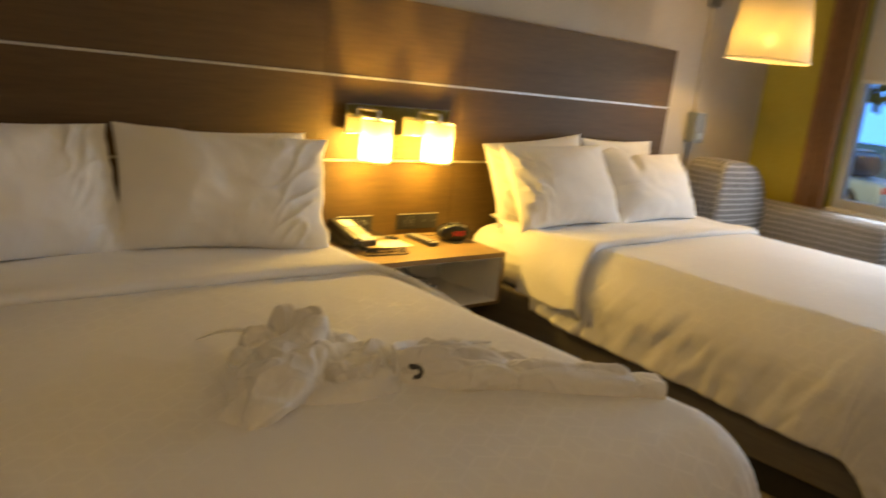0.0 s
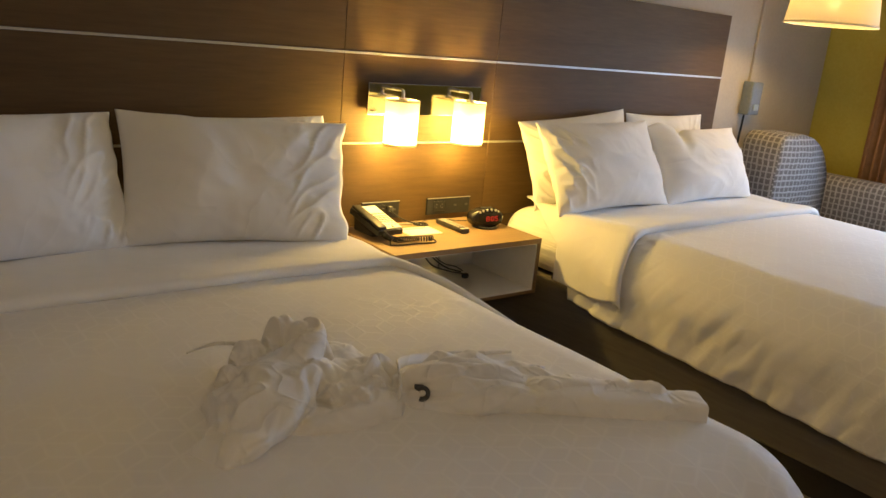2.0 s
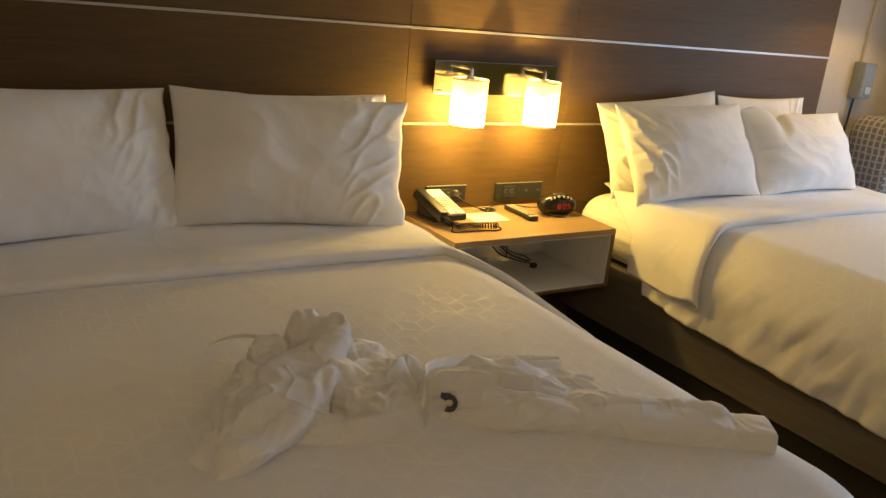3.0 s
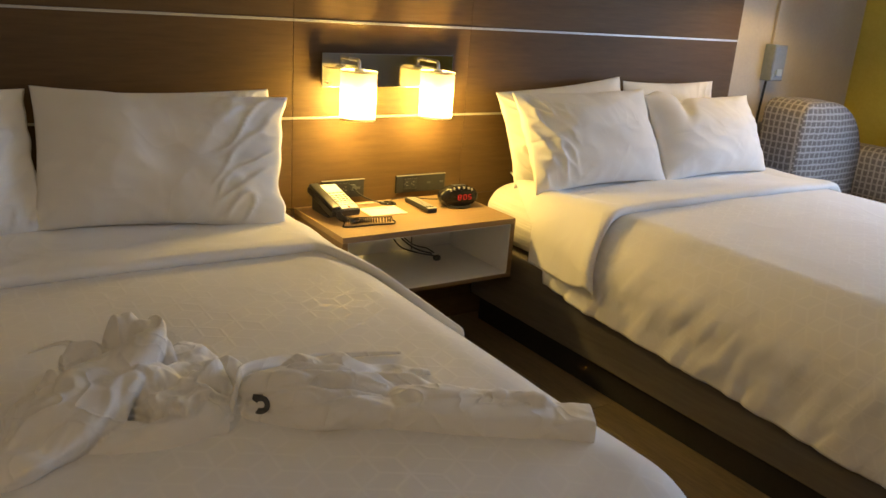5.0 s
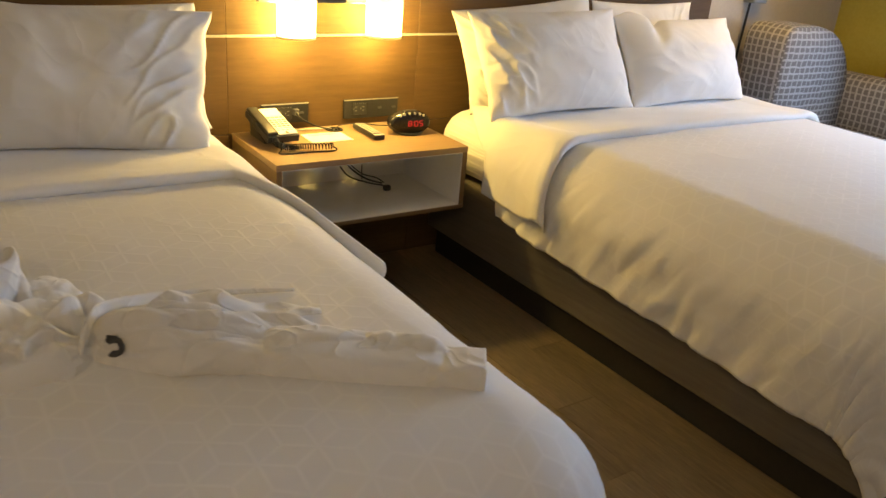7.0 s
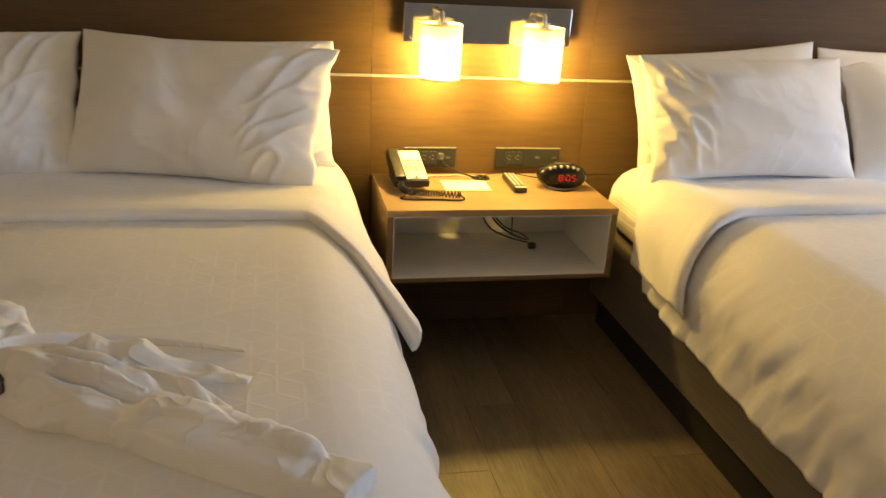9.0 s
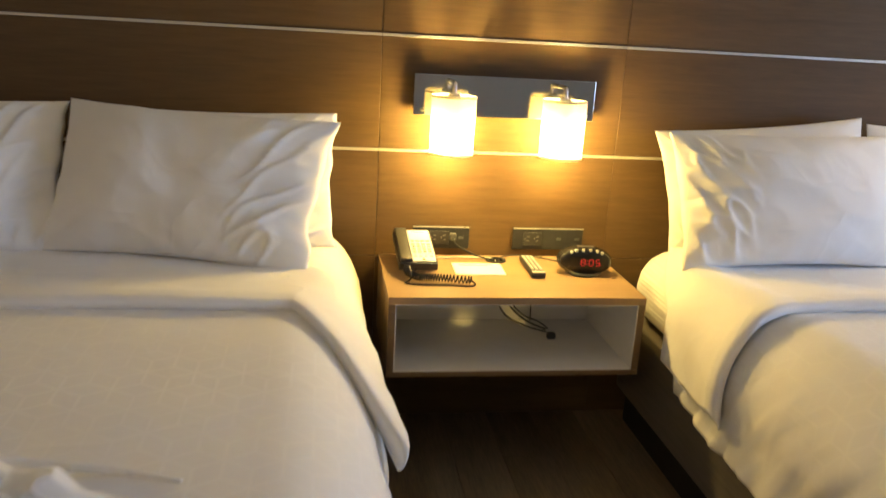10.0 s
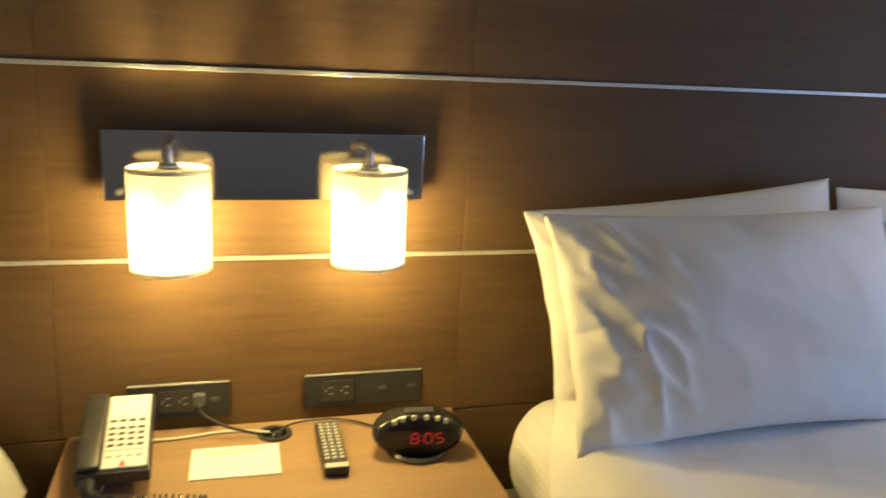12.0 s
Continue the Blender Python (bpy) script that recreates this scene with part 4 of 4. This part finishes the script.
plug = holder("charger_plug", pose(-0.130, -0.0112, 0.614), "small grey charger plug in the outlet plate", "plug")
part("plug_body", box(-0.010, 0.010, -0.018, 0.0, -0.011, 0.011, 0.003), DARK_INK, plug)
part("plug_neck", rod((0, -0.018, -0.003), (0, -0.032, -0.008), 0.004, 10), GREY_PLATE, plug)
cable("charger_cable", ((-0.130, -0.043, 0.605), (-0.115, -0.055, 0.592), (-0.075, -0.06, 0.572), (-0.03, -0.06, 0.5575), (-0.008, -0.058, 0.5535), (0.0, -0.056, 0.548)), 0.0026, GREY_PLATE, "grey charger cable running to the grommet")
cable("phone_cable", ((-0.21, -0.05, 0.556), (-0.16, -0.045, 0.5535), (-0.10, -0.035, 0.5535), (-0.05, -0.038, 0.5535), (-0.015, -0.052, 0.555), (0.001, -0.058, 0.549)), 0.0024, WHITE_CABLE, "white telephone cable lying on the nightstand")
cable("clock_cable", ((0.004, -0.052, 0.549), (0.03, -0.035, 0.557), (0.08, -0.025, 0.5585), (0.14, -0.03, 0.5555), (0.19, -0.07, 0.556), (0.225, -0.105, 0.565)), 0.002, BLACK, "thin black clock cable behind the remote")

# cable bundle inside the shelf
bundle = holder("cable_bundle", pose(0, 0, 0), "black cable hanging inside the nightstand shelf", "cable")
bm = tube(((0.012, -0.057, NT + 0.004), (0.014, -0.058, 0.52), (0.02, -0.065, 0.47), (0.05, -0.10, 0.415), (0.10, -0.13, 0.378), (0.15, -0.16, 0.365)), 0.0034)
tube(((0.004, -0.047, NT + 0.002), (0.006, -0.05, 0.51), (0.0, -0.07, 0.46), (0.03, -0.11, 0.395), (0.09, -0.15, 0.372), (0.15, -0.17, 0.360)), 0.0030, 8, bm)
tube(((0.009, -0.066, NT + 0.002), (0.012, -0.066, 0.51), (0.035, -0.08, 0.45), (0.08, -0.12, 0.40), (0.13, -0.15, 0.385), (0.155, -0.165, 0.368)), 0.0026, 8, bm)
part("cable", bm, BLACK, bundle, smooth=True)
part("plug", box(0.150, 0.178, -0.184, -0.162, 0.3393, 0.360, 0.007, 3), BLACK, bundle, "black moulded plug")
hang = tagged(put("hanging_cable", tube(((0.135, -0.03, NT - 0.024), (0.137, -0.03, 0.48), (0.134, -0.028, 0.42), (0.136, -0.03, 0.341)), 0.0022), BLACK), "thin dark cable down the shelf's back panel", "cable")

# ---- telephone ----
ph = holder("telephone", pose(-0.259, -0.125, NT, 0, 0, 1), "black desk telephone with a pale keypad and handset", "telephone")


def wedge(x0, x1, y0, y1, zf, zb, base_z, bevel):
    bm = bmesh.new()
    vs = [bm.verts.new(p) for p in ((x0, y0, base_z), (x1, y0, base_z), (x1, y1, base_z), (x0, y1, base_z), (x0, y0, zf), (x1, y0, zf), (x1, y1, zb), (x0, y1, zb))]
    for f in ((3, 2, 1, 0), (4, 5, 6, 7), (0, 1, 5, 4), (1, 2, 6, 5), (2, 3, 7, 6), (3, 0, 4, 7)):
        bm.faces.new([vs[k] for k in f])
    bmesh.ops.bevel(bm, geom=list(bm.edges), offset=bevel, segments=2, affect="EDGES")
    return bm


slope = 12.5


def slab(x0, x1, y, z, length, deep, bevel):
    """A tilted flat body whose upper face starts at y, z."""
    bm = box(x0, x1, 0.0, length, -deep, 0.0, bevel)
    bmesh.ops.transform(bm, matrix=pose(0, y, z, slope), verts=bm.verts)
    return bm


part("stand", wedge(-0.045, 0.05, -0.04, 0.085, 0.012, 0.055, 0.001, 0.003), BLACK, ph)
part("body", slab(-0.056, 0.056, -0.096, 0.040, 0.200, 0.024, 0.004), BLACK, ph)


def on_slope(bm):
    bmesh.ops.transform(bm, matrix=pose(0, -0.096, 0.040, slope), verts=bm.verts)
    return bm


part("handset", on_slope(box(-0.054, -0.0175, 0.004, 0.196, 0.0005, 0.013, 0.005, 3)), BLACK, ph, "black handset resting on its cradle", True)
face = part("keypad_panel", on_slope(box(-0.0165, 0.0505, 0.006, 0.194, 0.0005, 0.005, 0.002)), PALE_PLASTIC, ph, "pale grey faceplate")
for row in range(5):
    for col in range(4):
        y = 0.056 + row * 0.0145 if row < 4 else 0.119
        bm = on_slope(box(-0.0115 + col * 0.0150, -0.0005 + col * 0.0150, y, y + 0.0064, 0.0048, 0.0066, 0.0006, 1))
        part("key", bm, DARK_INK, face, "dark grey key" if row + col == 0 else "")
part("rule", on_slope(box(-0.0125, 0.0455, 0.046, 0.0475, 0.0048, 0.0056)), KEY_GREY, face, "thin printed rule")
for col in range(4):
    part("small_key", on_slope(box(-0.0105 + col * 0.0150, -0.0015 + col * 0.0150, 0.030, 0.0338, 0.0048, 0.0062, 0.0005, 1)), KEY_GREY, face)
part("name_card", on_slope(box(-0.0125, 0.0465, 0.135, 0.188, 0.0048, 0.0058, 0.0004, 1)), PAPER, face, "white name card")
part("name_line", on_slope(box(-0.004, 0.036, 0.178, 0.180, 0.0058, 0.0062)), INK, face, "grey printed line")
bm = bmesh.new()
for p in ((0.010, 0.009), (0.020, 0.009), (0.015, 0.024)):
    bm.verts.new((p[0], p[1], 0.0048))
lo = list(bm.verts)
hi = [bm.verts.new((v.co.x, v.co.y, 0.0066)) for v in lo]
bm.faces.new(hi)
for k in range(3):
    bm.faces.new((lo[k], lo[(k + 1) % 3], hi[(k + 1) % 3], hi[k]))
part("message_light", on_slope(bm), RED_MARK, face, "red message lamp")

# coiled cord, doubled over in front of the telephone
cord = bmesh.new()
spine = smoothed(((-0.292, -0.226, 0.580), (-0.288, -0.248, 0.572), (-0.262, -0.264, 0.5640), (-0.225, -0.268, 0.5640), (-0.175, -0.276, 0.5640), (-0.118, -0.290, 0.5640)), 110)
coil, turns, rad = [], 31, 0.0098
for i, p in enumerate(spine):
    d = (spine[min(i + 1, len(spine) - 1)] - spine[max(i - 1, 0)]).normalized()
    s = d.cross(Vector((0, 0, 1))).normalized()
    a = 2 * math.pi * turns * i / len(spine)
    coil.append(p + rad * (math.cos(a) * s + math.sin(a) * d.cross(s)))
tube(coil, 0.0021, 6, cord, 0)
tube(((-0.118, -0.290, 0.562), (-0.108, -0.300, 0.556), (-0.125, -0.310, 0.5535), (-0.19, -0.302, 0.5535), (-0.25, -0.300, 0.5535), (-0.300, -0.288, 0.5535), (-0.285, -0.262, 0.556), (-0.268, -0.232, 0.575)), 0.0026, 8, cord)
tagged(put("coiled_cord", cord, GLOSS_BLACK), "black coiled handset cord heaped before the telephone", "cord")

# ---- note card, remote, clock ----
card = holder("note_card", pose(-0.070, -0.147, NT + 0.0002, 0, 0, -1.5), "white printed note card lying on the nightstand", "card")
part("sheet", box(-0.074, 0.074, -0.053, 0.053, 0, 0.0025, 0.0004, 1), PAPER, card)
part("print_line", box(-0.055, 0.05, 0.036, 0.040, 0.0026, 0.003), INK, card, "pale unreadable print")
part("print_line", box(-0.055, 0.03, 0.026, 0.029, 0.0026, 0.003), INK, card)

rc = holder("remote_control", pose(0.094, -0.143, NT, 0, 0, -1.5), "slim black remote control with silver keys", "remote")
part("body", box(-0.021, 0.021, -0.087, 0.087, 0.0005, 0.019, 0.005, 3), BLACK, rc, "", True)
part("end_cap", box(-0.0195, 0.0195, -0.0885, -0.074, 0.0182, 0.0200, 0.0008, 1), SILVER_KEY, rc, "silver end band")
for row in range(11):
    for col in range(3):
        kx, ky = -0.0125 + col * 0.0125, 0.072 - row * 0.0128
        part("button", box(kx - 0.0042, kx + 0.0042, ky - 0.0032, ky + 0.0032, 0.0188, 0.0212, 0.0008, 1), SILVER_KEY, rc)

ck = holder("alarm_clock", pose(0.245, -0.165, NT, 0, 0, -6), "black oval digital alarm clock showing red digits", "clock")
bm = bmesh.new()
bmesh.ops.create_uvsphere(bm, u_segments=40, v_segments=24, radius=1.0)
for v in bm.verts:
    x, y, z = v.co
    z = math.copysign(abs(z) ** 0.9, z)
    if y < -0.45:
        y = -0.45 - (abs(y) - 0.45) * 0.18
    v.co = Vector((x * 0.082, y * 0.058, max(z * 0.043, -0.037) + 0.0395 + 0.06 * 0))
part("case", bm, GLOSS_BLACK, ck, "glossy black oval case", True)
part("foot", lathe(((0.0, 0.0005), (0.05, 0.0005), (0.055, 0.005), (0.05, 0.010)), 30), BLACK, ck)
disp = part("display", box(-0.050, 0.050, -0.0345, -0.0315, 0.026, 0.056, 0.002), GLOSS_BLACK, ck, "dark display window")
SEG = {"a": (0, 0.009, 1), "b": (0.0045, 0.0045, 0), "c": (0.0045, -0.0045, 0), "d": (0, -0.009, 1), "e": (-0.0045, -0.0045, 0), "f": (-0.0045, 0.0045, 0), "g": (0, 0, 1)}
for dx, segs in ((-0.010, "abcdefg"), (0.014, "abcdef"), (0.034, "afgcd")):
    bm = bmesh.new()
    for s in segs:
        px, pz, flat = SEG[s]
        w, h = (0.0038, 0.0011) if flat else (0.0011, 0.0038)
        box(dx + px * 1.35 - w * 1.2, dx + px * 1.35 + w * 1.2, -0.0358, -0.0348, 0.041 + pz - h, 0.041 + pz + h, bm=bm)
    part("digit", bm, LED, disp, "lit red digit")
bm = box(0.0008, 0.0028, -0.0358, -0.0348, 0.0445, 0.0465)
box(0.0008, 0.0028, -0.0358, -0.0348, 0.0355, 0.0375, bm=bm)
part("colon", bm, LED, disp, "lit red colon")
for k in range(6):
    a = radians(150 - k * 24)
    part("button", box(0.052 * math.cos(a) - 0.0042, 0.052 * math.cos(a) + 0.0042, -0.029, -0.022, 0.060 + 0.016 * math.sin(a) - 0.004, 0.0655 + 0.016 * math.sin(a) - 0.001, 0.0015), SILVER_KEY, ck, "small silver button")
part("snooze_bar", box(-0.026, 0.026, -0.018, 0.004, 0.076, 0.0835, 0.003), BLACK, ck)

# ---- armchair in the corner ----
chair = holder("armchair", pose(2.46, -0.42, 0), "grey checked upholstered armchair with a rounded back", "armchair")


def loft(outline, y0, y1, bulge, ny=14):
    """A cushioned slab: an outline in x, z pushed along y, with rounded rims."""
    bm = bmesh.new()
    cx, cz = sum(p[0] for p in outline) / len(outline), sum(p[1] for p in outline) / len(outline)
    lay = bm.loops.layers.uv.verify()
    rings, runs, n = [], [], len(outline)
    for j in range(ny + 1):
        v = j / ny
        k = 1 - bulge * (abs(2 * v - 1) ** 5)
        rings.append([bm.verts.new((cx + (x - cx) * k, y0 + (y1 - y0) * v, cz + (z - cz) * k)) for x, z in outline])
    run = [0.0]
    for i in range(n):
        a, b = outline[i], outline[(i + 1) % n]
        run.append(run[-1] + math.hypot(a[0] - b[0], a[1] - b[1]))
    for j in range(ny):
        for i in range(n):
            f = bm.faces.new((rings[j][i], rings[j][(i + 1) % n], rings[j + 1][(i + 1) % n], rings[j + 1][i]))
            for loop, (ii, jj) in zip(f.loops, ((i, j), (i + 1, j), (i + 1, j + 1), (i, j + 1))):
                loop[lay].uv = (run[ii], (y1 - y0) * jj / ny)
    for ring, flip, depth in ((rings[0], False, -0.03), (rings[-1], True, 0.03)):
        inner = ring
        for step in range(1, 6):
            k = 1 - step / 6
            nxt = [bm.verts.new((cx + (v.co.x - cx) * k, ring[0].co.y + depth * math.sin((1 - k) * 1.57), cz + (v.co.z - cz) * k)) for v in ring]
            for i in range(n):
                quad = (inner[i], nxt[i], nxt[(i + 1) % n], inner[(i + 1) % n])
                f = bm.faces.new(quad if not flip else quad[::-1])
                for loop in f.loops:
                    loop[lay].uv = (loop.vert.co.x, loop.vert.co.z)
            inner = nxt
        f = bm.faces.new(inner if flip else inner[::-1])
        for loop in f.loops:
            loop[lay].uv = (loop.vert.co.x, loop.vert.co.z)
    bmesh.ops.recalc_face_normals(bm, faces=bm.faces)
    return bm


def arch(x0, x1, z0, z1, rl, rr, n=10):
    pts = [(x0, z0)]
    for k in range(n + 1):
        a = math.pi - k / n * math.pi / 2
        pts.append((x0 + rl + rl * math.cos(a), z1 - rl + rl * math.sin(a)))
    for k in range(n + 1):
        a = math.pi / 2 - k / n * math.pi / 2
        pts.append((x1 - rr + rr * math.cos(a), z1 - rr + rr * math.sin(a)))
    pts.append((x1, z0))
    return pts


part("backrest", loft(arch(-0.26, 0.38, 0.2, 0.940, 0.08, 0.40, 14), 0.125, 0.35, 0.05), UPHOLSTERY, chair, "", True)
part("seat", loft(arch(-0.27, 0.34, 0.16, 0.44, 0.05, 0.05), -0.52, 0.12, 0.03), UPHOLSTERY, chair, "", True)
part("armrest", loft(arch(0.345, 0.52, 0.12, 0.70, 0.06, 0.06), -0.60, 0.34, 0.03), UPHOLSTERY, chair, "", True)
for x, y in ((-0.22, -0.48), (0.46, -0.54), (-0.22, 0.30), (0.46, 0.28)):
    part("leg", rod((x, y, 0), (x, y, 0.17), 0.018, 14, radius2=0.026), DARK_EDGE, chair, "dark tapered leg")

# ---- wall box with cord cover, swing-arm lamp ----
wb = holder("wall_box", pose(2.315, 0.029, 1.103), "blue-grey metal wall box with a cord cover", "wall box")
part("housing", box(-0.052, 0.052, -0.062, 0.0, -0.092, 0.092, 0.004), BOX_GREY, wb)
part("cover", box(-0.048, 0.048, -0.066, -0.0625, -0.088, 0.088, 0.002), BOX_GREY, wb)
part("switch", box(-0.024, 0.024, -0.076, -0.0665, -0.066, -0.030, 0.004), SWITCH_BLUE, wb, "pale blue rocker switch")
part("cord_cover", box(-0.012, 0.012, -0.016, 0.0, 0.0925, 0.70, 0.003), PLASTER, wb, "painted cord cover")
part("lower_cord", tube(((-0.02, -0.02, -0.092), (-0.028, -0.02, -0.2), (-0.035, -0.015, -0.4), (-0.04, -0.01, -0.8)), 0.006), GREY_PLATE, wb, "grey cord hanging below the box")

lp = holder("swing_arm_lamp", pose(0, 0, 0), "wall-mounted lamp with a wide lit cream shade", "wall lamp")
LX, LY, LZ = LAMP_AT
part("wall_plate", box(2.26, 2.37, 0.010, 0.0295, 1.81, 1.95, 0.004), CHROME, lp)
part("arm", tube(((2.315, 0.010, 1.88), (2.31, -0.12, 1.88), (2.16, -0.34, 1.88), (LX + 0.02, LY + 0.02, 1.88), (LX, LY, 1.86), (LX, LY, 1.66)), 0.011, 12), CHROME, lp, "brushed steel arm", True)
shade = part("shade", lathe(((0.21, LZ), (0.166, LZ + 0.34)), 64, at=(LX, LY, 0)), SHADE, lp, "wide glowing cream shade", True)
thick(shade, 0.0015)
part("rim", lathe(((0.209, -0.004), (0.2125, -0.004), (0.2115, 0.004), (0.208, 0.004), (0.209, -0.004)), 64, at=(LX, LY, LZ + 0.002)), SHADE_TRIM, shade, "bound edge")
sp = tube(((LX - 0.165, LY, LZ + 0.24), (LX + 0.165, LY, LZ + 0.24)), 0.002, 6, steps=0)
tube(((LX, LY - 0.165, LZ + 0.24), (LX, LY + 0.165, LZ + 0.24)), 0.002, 6, sp, 0)
part("spider", sp, CHROME, shade)
part("socket", rod((LX, LY, LZ + 0.14), (LX, LY, LZ + 0.20), 0.018), PALE_PLASTIC, lp)
part("bulb", lathe(((0.0, 0.0), (0.016, 0.003), (0.028, 0.02), (0.03, 0.035), (0.02, 0.062), (0.014, 0.075), (0.0, 0.075)), 20, at=(LX, LY, LZ + 0.07)), BULB, lp, "warm glowing bulb", True).visible_shadow = False

# ---- floor planks ----
PW, PL = 0.152, 1.22
plank_meshes = {}


def plank_mesh(length):
    key = round(length, 2)
    if key not in plank_meshes:
        bm = box(-PW / 2 + 0.0004, PW / 2 - 0.0004, -length / 2 + 0.0004, length / 2 - 0.0004, -0.004, 0.0, 0.0006, 1)
        me = bpy.data.meshes.new("plank")
        bm.to_mesh(me)
        bm.free()
        me.materials.append(FLOORING)
        plank_meshes[key] = me
    return plank_meshes[key]


for i in range(-22, 20):
    y1, first = Y1, PL * (0.25 + 0.25 * (i * 3 % 4))
    while y1 > Y0 + 0.1:
        length = min(first or PL, y1 - Y0)
        pl = new("plank", plank_mesh(length))
        pl.parent = floor
        pl.location = ((i + 0.5) * PW + 0.02, y1 - length / 2, 0)
        y1, first = y1 - length, None
